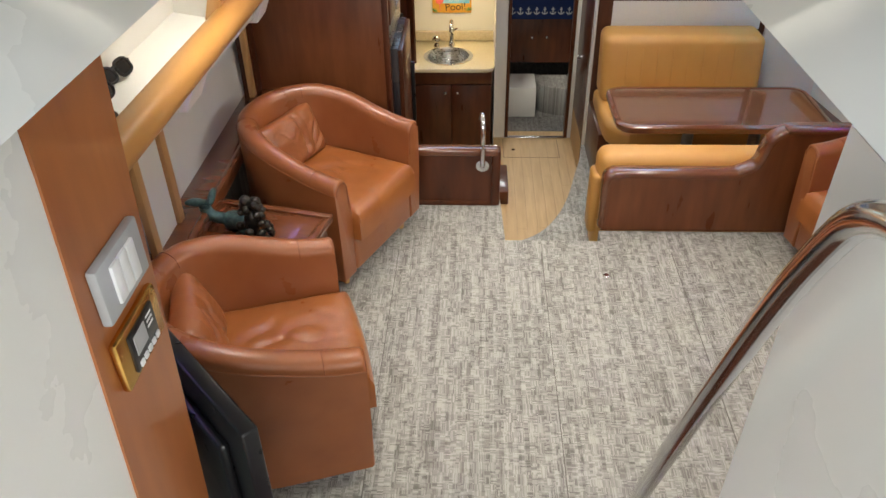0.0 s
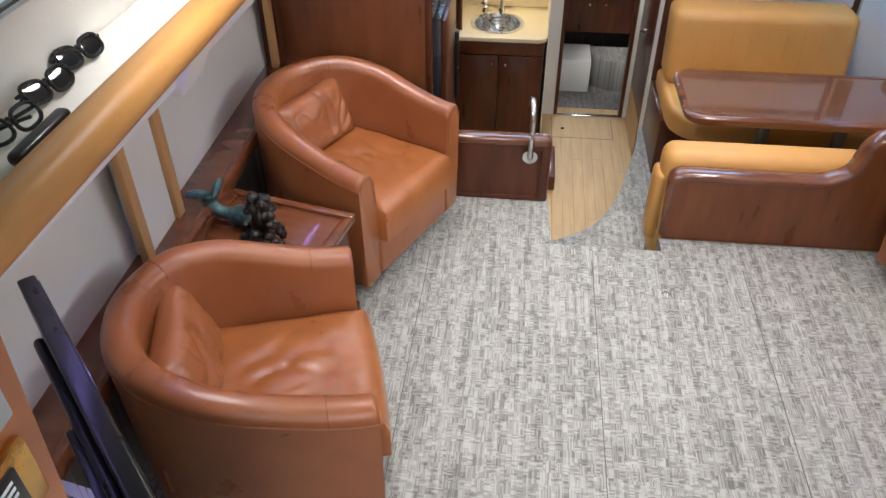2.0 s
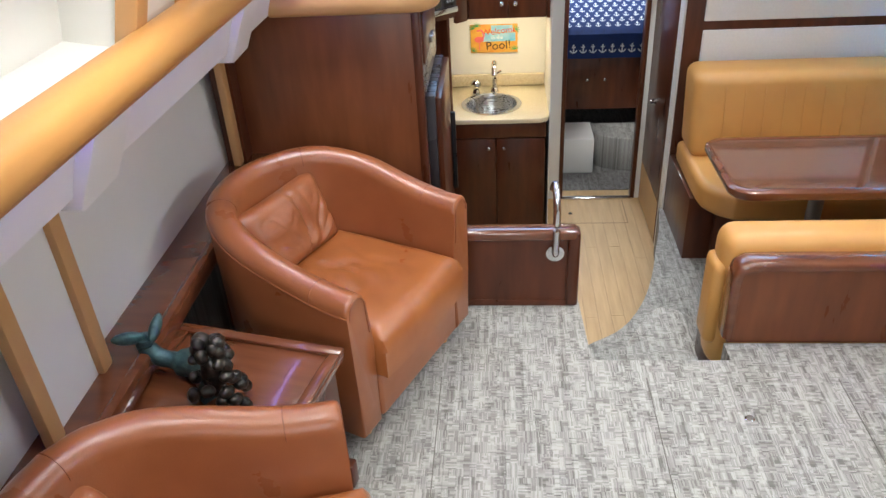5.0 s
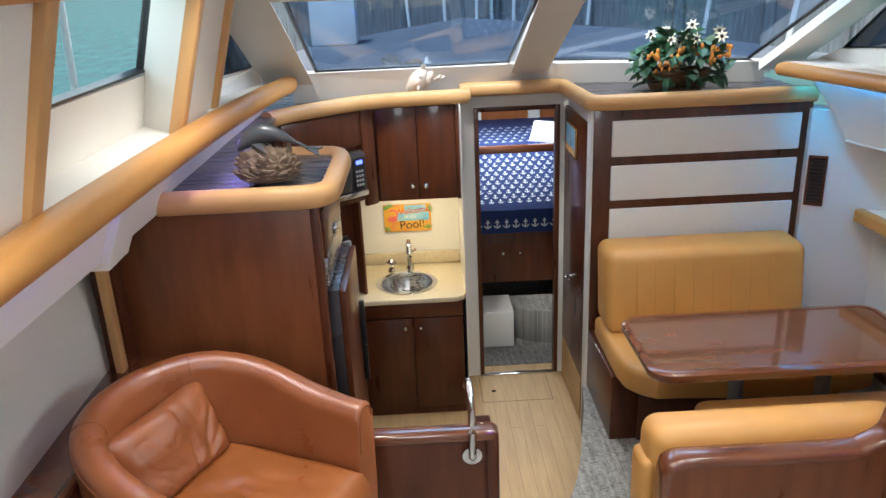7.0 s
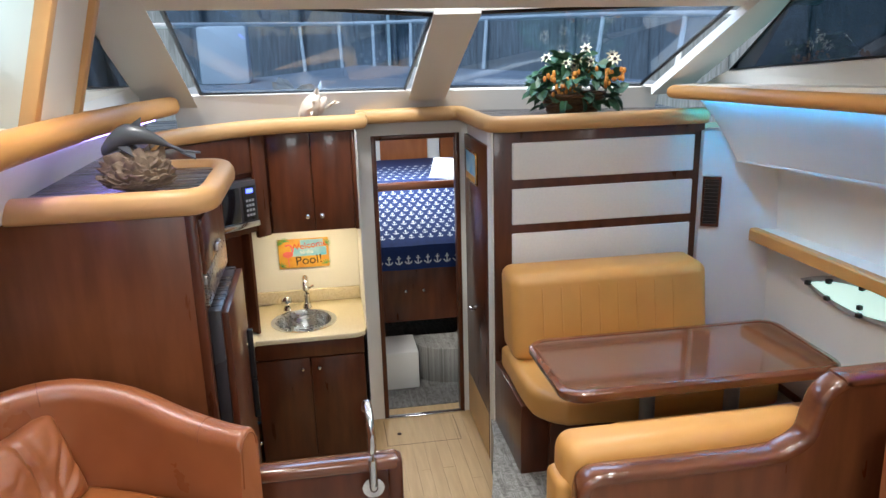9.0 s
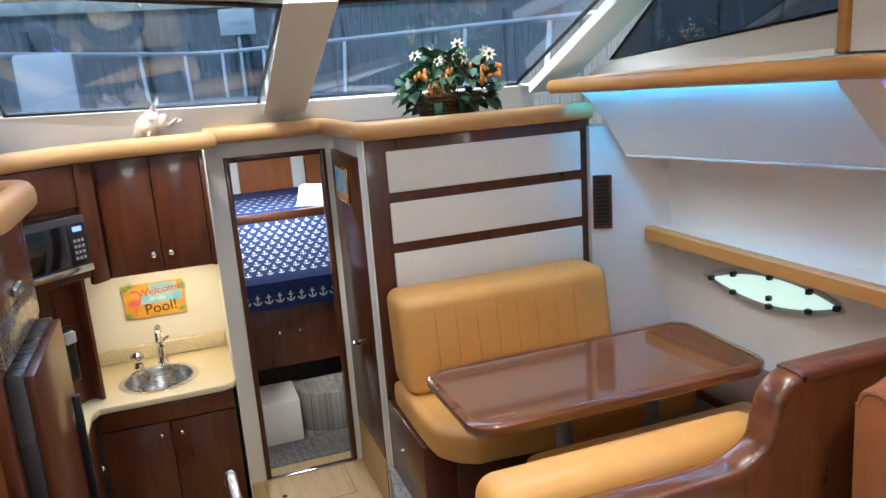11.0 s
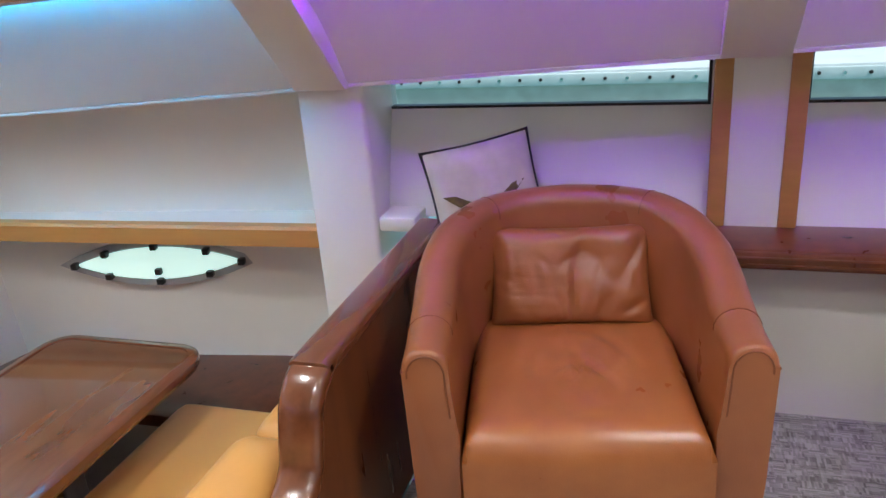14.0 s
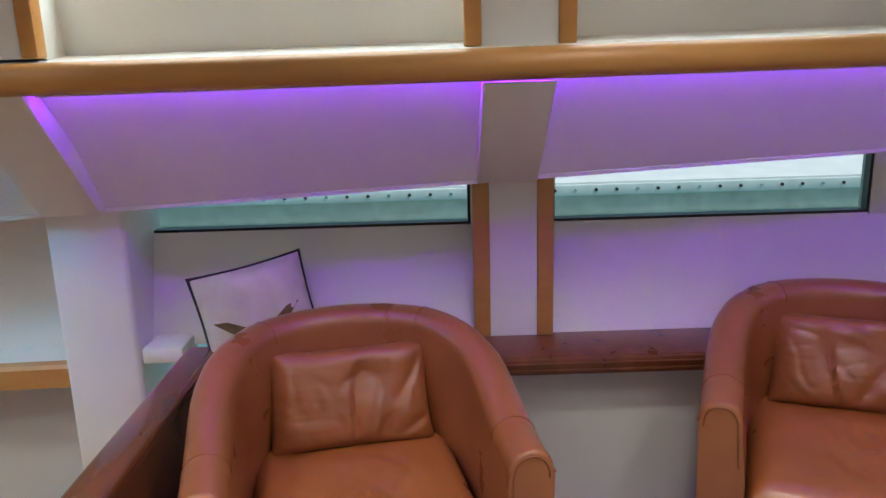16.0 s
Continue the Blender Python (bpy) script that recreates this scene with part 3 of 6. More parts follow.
# window posts with tan edging
for y0 in (2.735, 2.93):
    struct("post_trim_starboard", boxm(2.745, y0, 0.572, 2.775, y0 + 0.05, 1.12, 0.006), TAN, "tan vinyl post edging")
struct("post_starboard", boxm(2.755, 2.785, 0.572, 2.87, 2.93, 1.12), WHITE, "white window post")
for y0 in (2.62, 2.88, 4.12):
    struct("post_trim_port", boxm(-1.02, y0, 0.60, -0.99, y0 + 0.05, 1.24, 0.006), TAN_PALE, "tan vinyl post edging")
struct("post_port", boxm(-1.06, 2.67, 0.60, -1.01, 2.88, 1.24), WHITE, "white window post")
struct("post_port_forward", boxm(-1.06, 4.17, 0.0, -0.98, 4.245, 1.24), CHERRY, "dark wood corner post")

# upper sides: sills, window walls, mullions
def upper_side(sgn, inner, outer, name, y_end, mullions):
    a, b = inner, outer
    n = 1 if sgn > 0 else -1
    struct("sill_" + name, slab([(a - 0.035 * n, 1.25, 1.452), (a - 0.035 * n, y_end, 1.425), (b, y_end, 1.452), (b, 1.25, 1.485)], 0.02 * n), WHITE, "white padded window sill")
    bm = slab([(b, 1.25, 1.47), (b, y_end, 1.44), (b - 0.03 * n, y_end, 1.63), (b - 0.03 * n, 1.25, 1.66)], -0.05 * n)
    slab([(b - 0.10 * n, 1.25, 2.0), (b - 0.10 * n, 4.75, 2.0), (b - 0.14 * n, 4.75, 2.25), (b - 0.14 * n, 1.25, 2.25)], -0.05 * n, bm=bm)
    struct("wall_upper_" + name, bm, WHITE, "white padded wall below window")
    lean = 0.28 if sgn < 0 else 0.0
    for y0, y1, o0, o1 in mullions:
        bm = prism([(a + 0.03 * n, y0), (a + 0.03 * n, y1), (b - 0.02 * n, o1), (b - 0.02 * n, o0)], 1.44, 2.2)
        for v in bm.verts:
            v.co.x += lean * (v.co.z - 1.44)
        struct("mullion_" + name, bm, WHITE, "white window mullion")
        for y in (y0 - 0.012, y1 - 0.025):
            bm = prism([(a + 0.012 * n, 1.44), (a + 0.06 * n, 1.44), (a + 0.05 * n, 2.2), (a - 0.002 * n, 2.2)], y - lean * 0.03, y + 0.04 + lean * 0.03, axis="y", bevel=0.006)
            for v in bm.verts:
                v.co.x += lean * (v.co.z - 1.44)
            struct("mullion_trim_" + name, bm, TAN_PALE if sgn < 0 else TAN, "tan vinyl mullion edging")
    vx = a + 0.02 * n + lean * 0.5
    struct("valance_trim_" + name, sweep([(vx, 1.25, 1.95), (vx, y_end, 1.95)], ring(0.03, 0.05, 10)), TAN, "tan padded valance")


upper_side(1, 2.28, 2.56, "starboard", 4.2, ((2.77, 3.00, 2.72, 2.96), (3.99, 4.19, 4.02, 4.22)))
upper_side(-1, -0.67, -0.90, "port", 4.76, ((2.91, 3.18, 2.93, 3.22), (4.26, 4.73, 4.38, 4.86)))
window("window_3", 2.83, 4.02, 1.64, 2.0, 2.50)
window("window_4", 1.4, 2.61, 1.66, 2.0, 2.50)
for w in (window("window_5", 3.22, 4.39, 1.64, 2.1, -0.84),
          window("window_6", 1.4, 2.92, 1.66, 2.1, -0.84)):
    w.matrix_world = w.matrix_world @ Matrix.Rotation(math.atan(0.28), 4, "Y")

# forward quarter windows: sill, white fillet and dark glass
def quarter(name, sgn, a, b, tip, aft, y0):
    n = sgn
    struct("quarter_sill_" + name, slab([(a, y0, 1.455), (a - 0.1 * n, 5.95, 1.37), (b - 0.1 * n, 5.95, 1.37), (b, y0, 1.455)], 0.02 * n), WHITE, "white quarter sill")
    bm = slab([(b, y0, 1.44), tip, aft], -0.03 * n)
    slab([(b, y0, 1.44), (b - 0.1 * n, 6.0, 1.36), tip], -0.03 * n, bm=bm)
    struct("quarter_wall_" + name, bm, WHITE, "cream fillet below quarter window")
    w = tagged(holder("quarter_window_" + name), "dark triangular quarter window", "window", kind="structure")
    p = part("pane", slab([tip, (tip[0], 5.0, 1.95), (aft[0], y0, 1.95), aft], -0.006 * n), GLASS_DARK, w)
    p.visible_shadow = False
    part("window_frame", sweep([aft, tip, (tip[0], 5.0, 1.95)], ring(0.012, 0.012, 6)), BLACK, w)


quarter("starboard", 1, 2.28, 2.50, (2.40, 5.72, 1.455), (2.44, 4.2, 1.585), 4.2)
quarter("port", -1, -0.67, -0.88, (-0.80, 6.10, 1.46), (-0.83, 4.60, 1.54), 4.60)

# windscreen
PANES = (((-0.47, 6.20, 1.405), (0.70, 6.56, 1.36), (0.735, 5.60, 1.775), (-0.50, 5.45, 1.86)),
         ((0.97, 6.60, 1.36), (2.09, 6.21, 1.36), (2.28, 5.52, 1.80), (0.95, 5.60, 1.78)))
for i, c in enumerate(PANES):
    w = tagged(holder("windscreen_%d" % (i + 1)), "raked windscreen pane with black gasket", "window", kind="structure")
    p = part("pane", slab(c, 0.006), GLASS_TINT, w)
    p.visible_shadow = False
    part("window_frame", sweep([*c], ring(0.012, 0.012, 6), closed=True), BLACK, w)


def strut(name, p, q, w, d, label):
    struct(name, sweep([p, q], [(-w, -d), (w, -d), (w * 0.8, d), (-w * 0.8, d)]), WHITE, label)


strut("windscreen_post", (0.835, 6.62, 1.31), (0.845, 5.50, 1.81), 0.115, 0.04, "cream windscreen centre post")
strut("windscreen_post_port", (-0.62, 6.15, 1.36), (-0.68, 5.28, 1.90), 0.14, 0.03, "cream windscreen corner post")
strut("windscreen_post_starboard", (2.21, 6.12, 1.33), (2.42, 5.32, 1.86), 0.12, 0.03, "cream windscreen corner post")
bm = slab([(-0.62, 6.17, 1.405), (0.84, 6.60, 1.355), (0.84, 6.68, 1.19), (-0.62, 6.25, 1.19)], -0.03)
slab([(0.84, 6.60, 1.355), (2.2, 6.19, 1.355), (2.2, 6.27, 1.19), (0.84, 6.68, 1.19)], -0.03, bm=bm)
struct("windscreen_sill", bm, WHITE, "white panel below windscreen")
dash = [(-1.1, 4.3), (-0.22, 4.3), (-0.22, 4.84), (-0.62, 4.87), (-0.66, 5.9), (-0.2, 6.30), (0.36, 6.36), (0.36, 6.56), (1.07, 6.56), (1.07, 5.86), (2.3, 5.86), (2.3, 6.7), (-1.1, 6.7)]
struct("dash_shelf", prism(dash, 1.185, 1.215), DARK, "dark charcoal laminate shelf")
bm = slab([(-1.0, 5.40, 1.85), (2.7, 5.48, 1.80), (2.7, 4.6, 2.2), (-1.0, 4.6, 2.2)], 0.03)
slab([(-1.0, 1.15, 2.2), (-1.0, 4.6, 2.2), (2.7, 4.6, 2.2), (2.7, 1.15, 2.2)], -0.03, bm=bm)
struct("ceiling", bm, WHITE, "cream headliner ceiling")
bm = sweep([(-0.7, 5.42, 1.87), (0.84, 5.575, 1.80), (2.5, 5.44, 1.83)], [(-0.05, -0.015), (0.05, -0.015), (0.05, 0.03), (-0.05, 0.03)])
struct("windscreen_header", bm, WHITE, "cream windscreen header")

# aft bulkhead and companionway
bm = boxm(-1.3, 1.02, 0, -0.352, 1.06, 2.3)
boxm(0.662, 1.0, 0, 2.95, 1.04, 2.3, bm=bm)
struct("wall_aft", bm, WHITE, "white aft bulkhead")
LX, RX = -0.30, 0.60
bm = slab([(LX, -0.9, 1.97), (LX, 1.075, 1.97), (LX, 1.02, 0.0), (LX, -0.9, 0.0)], 0.05)
struct("companionway_wall_port", bm, GEL, "white moulded companionway side")
struct("companionway_panel", prism([(1.08, 1.97), (1.30, 1.97), (1.22, 1.0), (1.15, 0.0), (1.02, 0.0), (1.03, 1.33)], LX - 0.05, LX + 0.004, axis="x"), CHERRY_LIGHT, "cherry veneer panel")
bm = prism([(-0.9, 1.97), (1.03, 1.97), (1.06, 1.35), (1.12, 0.0), (-0.9, 0.0)], RX, RX + 0.06, axis="x")
struct("companionway_wall_starboard", bm, GEL, "white moulded companionway side")
for name, sx, xe in (("port", -1, -0.235), ("starboard", 1, 0.585)):
    bm = sweep([(xe, -0.9, 1.985), (xe, 1.66, 1.985)], [(0.0, 0.0), (0.10 * sx, 0.09), (0.9 * sx, 0.14), (0.9 * sx, -0.02), (0.08 * sx, -0.02)])
    struct("hatch_coaming_" + name, bm, GEL, "white moulded hatch coaming")
struct("companionway_sole", boxm(LX, -0.9, 0.60, RX, 0.45, 0.66), GEL, "white companionway sole")
for k in range(3):
    struct("companionway_step", boxm(LX + 0.01, 0.45 + 0.24 * k, 0, RX - 0.01, 0.69 + 0.24 * k, 0.50 - 0.17 * k, 0.01), CHERRY, "dark wooden companionway step")
struct("wall_cockpit", boxm(-1.3, -1.5, 0.0, 2.9, -1.44, 1.6), GEL, "white cockpit side")

# cabin shell
bm = boxm(-0.45, 6.76, GZ, -0.40, 9.5, 1.18)
boxm(2.2, 6.7, GZ, 2.25, 9.5, 1.18, bm=bm)
boxm(-0.4, 9.4, GZ, 2.2, 9.45, 1.18, bm=bm)
# dark walls get the lighter cherry colour to make up for missing light
struct("wall_cabin", bm, CHERRY_LIGHT, "dark wood cabin walls, colour lightened in place of light")
struct("cabin_ceiling", boxm(-0.45, 6.70, 1.215, 2.25, 9.5, 1.25), WHITE, "white cabin headliner")
bm = boxm(0.62, 9.34, 0.45, 0.74, 9.40, 1.18, 0.01)
boxm(1.22, 9.34, 0.45, 1.34, 9.40, 1.18, 0.01, bm=bm)
struct("cabin_wall_panel", bm, CREAM, "cream cabin wall strips")

# outside
# unseen slabs added above the side windows to block direct sun
bm = boxm(-1.75, 0.6, 2.24, -0.98, 5.3, 2.32, 0.02)
boxm(2.68, 0.6, 2.24, 3.3, 5.3, 2.32, 0.02, bm=bm)
struct("roof_sun_blocker", bm, GEL, "unseen white overhang added to keep sun off the sills")
# unseen slab over the hatch, added to stop a sun patch on the carpet
struct("hatch_sun_blocker", boxm(-1.9, -0.6, 2.80, 3.4, 0.75, 2.90, 0.02), GEL, "unseen white slab added to keep sun out of the hatch")
struct("water", boxm(-400, -400, -1.3, 400, 600, -1.25), WATER, "green harbour water")
PIER = tagged(holder("pier", (13.6, 0, -1.25)), "white floating concrete pier with rub rail", "pier", kind="structure")
part("pier_body", boxm(0, -40, 0.0, 6, 45, 0.55, 0.03), CONCRETE, PIER, "weathered concrete pier side")
part("pier_deck", boxm(-0.02, -40, 0.55, 6, 45, 0.60, 0.01), DECKWHITE, PIER, "white pier deck")
part("rub_rail", boxm(-0.08, -40, 0.36, 0, 45, 0.56, 0.02), BUMPER, PIER, "pale rub rail")
for k in range(46):
    part("bolt", cylm((-0.10, -8 + 0.36 * k, 0.47), (-0.07, -8 + 0.36 * k, 0.47), 0.03, seg=8), INK if k % 3 else STEEL, PIER)
QUAY = tagged(holder("quay", (0, 24, -1.25)), "dark timber quay wall with pale capping", "quay wall", kind="structure")
part("quay_wall", boxm(-6, 0, 0, 50, 2, 4.6), BULKHEAD_OUT, QUAY)
part("quay_cap", boxm(-6.1, -0.1, 4.6, 50, 2, 4.9, 0.02), CONCRETE, QUAY)
for k in range(21):
    part("pile", cylm((-5.5 + 2.6 * k, -0.25, -0.2), (-5.5 + 2.6 * k, -0.25, 4.2), 0.16, seg=10), BULKHEAD_OUT, QUAY)
struct("side_deck", boxm(-1.75, 0.5, 1.12, -1.2, 7.2, 1.2), GEL, "white port side deck")
struct("foredeck", prism([(-1.3, 6.9), (3.0, 6.9), (2.5, 9.5), (0.8, 13.0), (-0.9, 9.5)], 1.252, 1.27), NONSKID, "grey non-skid foredeck")

# ---- things: salon ----
def ridge_noise(p):
    """Sharp folds: 1 along thin creases, falling off to 0."""
    return max(0.0, 1 - 3.2 * abs(noise.noise(p)))


def lumbar_pillow(w, d, h, seed):
    """A soft leather pillow with eared corners and folds that fan out from its foot."""
    out, seg = bmesh.new(), 56
    for sgn in (1, -1):
        grid = []
        for i in range(seg + 1):
            row = []
            for j in range(seg + 1):
                u, v = 2 * i / seg - 1, 2 * j / seg - 1
                k = (1 - u ** 6) ** 0.55 * (1 - v ** 6) ** 0.55
                pull = 1 - 0.06 * (1 - u * u) * abs(v) ** 3 - 0.05 * (1 - v * v) * abs(u) ** 3
                fan, far = math.atan2(u, v * 0.8 + 1.5), math.hypot(u, v + 1.3)
                fold = max(0.0, 1 - 6 * abs(noise.noise(Vector((fan * 2.6 + seed, far * 0.5, seed * 1.7))))) + 0.3 * max(0.0, 1 - 5 * abs(noise.noise(Vector((fan * 5 + seed, far * 1.2, seed))))) + 0.1 * ridge_noise(Vector((u * 1.6 + seed, v * 3.4, 4 + seed)))
                z = h / 2 * k + k * (0.010 * noise.noise(Vector((u * 1.5, v * 1.5, seed))) - 0.012 * fold)
                row.append(out.verts.new((u * w / 2 * pull, v * d / 2 * pull, sgn * z)))
            grid.append(row)
        for i in range(seg):
            for j in range(seg):
                out.faces.new((grid[i][j], grid[i + 1][j], grid[i + 1][j + 1], grid[i][j + 1]))
    bmesh.ops.remove_doubles(out, verts=out.verts, dist=0.0006)
    return out


def armchair(at, turn, label, name="tub_armchair"):
    ch = tagged(holder(name, at, turn), label, "armchair", "leather tub armchairs")
    hw, th, seed = 0.324, 0.043, at[1] * 3.0
    path = [(0.36 - 0.30 * k / 9, hw) for k in range(10)]
    path += [(0.06 - 0.37 * math.sin(math.pi * k / 36) ** 0.92, hw * math.cos(math.pi * k / 36)) for k in range(1, 36)]
    path += [(0.06 + 0.30 * k / 9, -hw) for k in range(10)]
    shell, n = bmesh.new(), len(path)
    rings, ridge, inner_edge, seam_lines = [], [], [], []
    for i, (x, y) in enumerate(path):
        a, b = path[max(i - 1, 0)], path[min(i + 1, n - 1)]
        tx, ty = b[0] - a[0], b[1] - a[1]
        ln = math.hypot(tx, ty)
        nx, ny = -ty / ln, tx / ln
        if nx * (0.1 - x) + ny * (0 - y) < 0:
            nx, ny = -nx, -ny
        back = max(0.0, min(1.0, (0.36 - x) / 0.62))
        top = 0.625 + 0.135 * (back * back * (3 - 2 * back))
        flare = 0.012
        prof = [(-th, 0.085), (-th - flare * 0.5, 0.30), (-th - flare, top - 0.062), (-th - flare, top - 0.052)]
        prof += [(-flare * 0.5 + (th + flare * 0.5) * math.sin(radians(-80 + 160 * k / 8)), top - 0.044 + 0.044 * math.cos(radians(-80 + 160 * k / 8))) for k in range(9)]
        prof += [(th, top - 0.05), (th * 1.06, top - 0.09), (th * 1.2, top - 0.15), (th * 1.35, 0.42), (th * 1.35, 0.085)]
        # gathers where the hide turns the corners of the back
        turned = math.exp(-((abs(y) - 0.25) / 0.07) ** 2) * (1 if x < 0.02 else 0.15)
        out_ring = []
        for k, (u, z) in enumerate(prof):
            if 5 <= k <= 16:
                u -= 0.006 * turned * ridge_noise(Vector((i * 0.42 + seed, z * 2.2, seed)))
                u += 0.003 * noise.noise(Vector((x * 7, y * 7, z * 7 + seed)))
            out_ring.append((x + nx * u, y + ny * u, z))
        rings.append([shell.verts.new(p) for p in out_ring])
        if i in (4, 19, 35, 50):
            seam_lines.append([Vector(p) for p in out_ring[3:14]])
        ridge.append(Vector(out_ring[3]))
        inner_edge.append(out_ring)
    for r0, r1 in zip(rings, rings[1:]):
        m = len(r0)
        for j in range(m):
            shell.faces.new((r0[j], r0[(j + 1) % m], r1[(j + 1) % m], r1[j]))
    e0, e1 = shell.faces.new(rings[0]), shell.faces.new(rings[-1])
    edges = list({e for f in (e0, e1) for e in f.edges})
    bmesh.ops.bevel(shell, geom=edges, offset=0.013, segments=3, affect="EDGES", profile=0.5)
    part("shell", shell, LEATHER, ch, "cognac leather tub back and arms")
    part("piping", tube(ridge, 0.0028, 6), LEATHER, ch, "raised seam piping")
    for line in seam_lines:
        part("seam", tube(line, 0.0018, 5), LEATHER_SEAM, ch, "stitched seam")
    for e in (0, -1):
        sgn = 1 if e == 0 else -1
        front = [Vector((0.3605, sgn * hw + (p[1] - sgn * hw) * 0.80, p[2] - 0.012)) for p in inner_edge[e][3:16]]
        part("arm_welt", tube(front, 0.0022, 5), LEATHER_SEAM, ch, "stitched front seam")
    part("seat_base", boxm(-0.24, -0.262, 0.09, 0.362, 0.262, 0.272, 0.016, 3), LEATHER, ch)
    bm, seg = bmesh.new(), 44
    sx, sy = 0.325, 0.262
    grid = []
    for i in range(seg + 1):
        row = []
        for j in range(seg + 1):
            u, w = 2 * i / seg - 1, 2 * j / seg - 1
            edge = max(abs(u), abs(w))
            drop = 0.0 if edge < 0.80 else 0.062 * (1 - math.sqrt(max(0.0, 1 - ((edge - 0.80) / 0.20) ** 2)))
            r = math.hypot(u * 1.0 - 0.15, w)
            fold = ridge_noise(Vector((r * 2.1 + seed, math.atan2(w, u - 0.15) * 0.6, seed))) * math.exp(-(r / 0.6) ** 2)
            fold += 0.5 * ridge_noise(Vector((u * 1.7 + seed, w * 2.6, 2 + seed))) * math.exp(-(r / 0.8) ** 2)
            z = 0.437 + 0.020 * (1 - u * u) * (1 - w * w) - drop - 0.011 * fold + 0.003 * noise.noise(Vector((u * 2.5, w * 2.5, seed)))
            row.append(bm.verts.new((0.072 + u * sx + 0.012 * max(0.0, u) * (1 - w * w), w * sy, z)))
        grid.append(row)
    for i in range(seg):
        for j in range(seg):
            bm.faces.new((grid[i][j], grid[i + 1][j], grid[i + 1][j + 1], grid[i][j + 1]))
    rim_v = [g[0] for g in grid] + grid[-1][1:] + [g[-1] for g in grid[-2::-1]] + grid[0][-2:0:-1]
    low = [bm.verts.new((v.co.x, v.co.y, 0.275)) for v in rim_v]
    for k in range(len(rim_v)):
        q = (k + 1) % len(rim_v)
        bm.faces.new((rim_v[k], rim_v[q], low[q], low[k]))
    bm.faces.new(low)
    part("seat_cushion", bm, LEATHER_SEAT, ch, "worn creased leather seat cushion")
    bm = lumbar_pillow(0.43, 0.27, 0.13, seed)
    bmesh.ops.transform(bm, matrix=pose(-0.165, 0, 0.555, 0, 68, 0) @ pose(0, 0, 0, 0, 0, 90), verts=bm.verts)
    part("back_pillow", bm, LEATHER_PILLOW, ch, "creased leather lumbar pillow")
    for x, y in ((0.29, 0.27), (0.29, -0.27), (-0.20, 0.21), (-0.20, -0.21)):
        part("leg", cylm((x, y, 0.0), (x, y, 0.10), 0.015, 0.024, 12), BIRCH, ch, "pale birch leg")
    return ch


def facing(fx, fy):
    return math.degrees(math.atan2(fy, fx))


armchair((-0.585, 2.325, 0), facing(0.952, 0.306), "cognac leather tub armchair near the companionway television")
armchair((-0.565, 3.64, 0), facing(0.905, -0.42), "cognac leather tub armchair against galley bulkhead")
armchair((2.215, 3.30, 0), facing(-0.98, -0.19), "cognac leather tub armchair beside the dinette back")
armchair((2.33, 2.00, 0), facing(-0.92, 0.38), "cognac leather tub armchair below the side window")

# side table between the port chairs
tb = tagged(holder("side_table", (-0.70, 2.93, 0), -13), "low dark cherry side table between armchairs", "side table")
bm = boxm(-0.26, -0.21, 0.49, 0.26, 0.21, 0.52, 0.008)
part("tabletop", bm, CHERRY_H, tb)
bm = bmesh.new()
for a in ((-0.26, -0.21, 0.26, -0.175), (-0.26, 0.175, 0.26, 0.21), (-0.26, -0.175, -0.225, 0.175), (0.225, -0.175, 0.26, 0.175)):
    boxm(a[0], a[1], 0.52, a[2], a[3], 0.532, 0.004, bm=bm)
part("table_rim", bm, CHERRY_H, tb, "raised polished table edge")
part("apron", boxm(-0.235, -0.185, 0.06, 0.235, 0.185, 0.49, 0.005), CHERRY, tb)
for x in (-0.23, 0.23):
    for y in (-0.18, 0.18):
        part("leg", boxm(x - 0.02, y - 0.02, 0, x + 0.02, y + 0.02, 0.09, 0.003), CHERRY, tb)

# mermaid figurine (one plain mesh)
bm = tube(arc_pts([(0.10, 0.02, 0.03), (0.02, 0.05, 0.045), (-0.06, 0.05, 0.04), (-0.12, 0.03, 0.05), (-0.15, 0.02, 0.085), (-0.15, 0.02, 0.12)], 5), 0.026, 12)
for v in bm.verts:
    t = (v.co.x + 0.145) / 0.245
    c = Vector((v.co.x, 0.035, 0.05))
    if v.co.x > -0.06:
        v.co += (v.co - c) * 0.7
for sy in (-1, 1):
    ballm((-0.15 + 0.015 * sy, 0.02 + 0.035 * sy, 0.135), (0.016, 0.05, 0.02), bm, 10, (20 * sy, 0, 25 * sy))
bm.faces.index_update()
split_at = len(bm.faces)
rnd = random.Random(5)
ballm((0.13, 0.0, 0.10), (0.035, 0.03, 0.075), bm, 12)
ballm((0.115, 0.0, 0.205), (0.027, 0.027, 0.032), bm, 12)
for k in range(34):
    a, h = rnd.uniform(0, 6.3), rnd.uniform(0.0, 0.2)
    r = 0.03 + 0.055 * (1 - h / 0.2)
    ballm((0.14 + r * math.cos(a), r * math.sin(a) * 0.8, 0.02 + h), (0.018, 0.018, 0.024), bm, 8, (rnd.uniform(0, 90), 0, 0))
bm.faces.index_update()
for f in bm.faces[:] if bm.faces.ensure_lookup_table() is None else ():
    f.material_index = 0 if f.index < split_at else 1
fig = thing("mermaid_figurine", bm, VERDIGRIS, "bronze mermaid figurine with green tail on side table", "figurine")
fig.data.materials.append(BRONZE)
fig.matrix_world = pose(-0.80, 2.91, 0.525, 0, 0, -25) @ Matrix.Scale(0.95, 4)

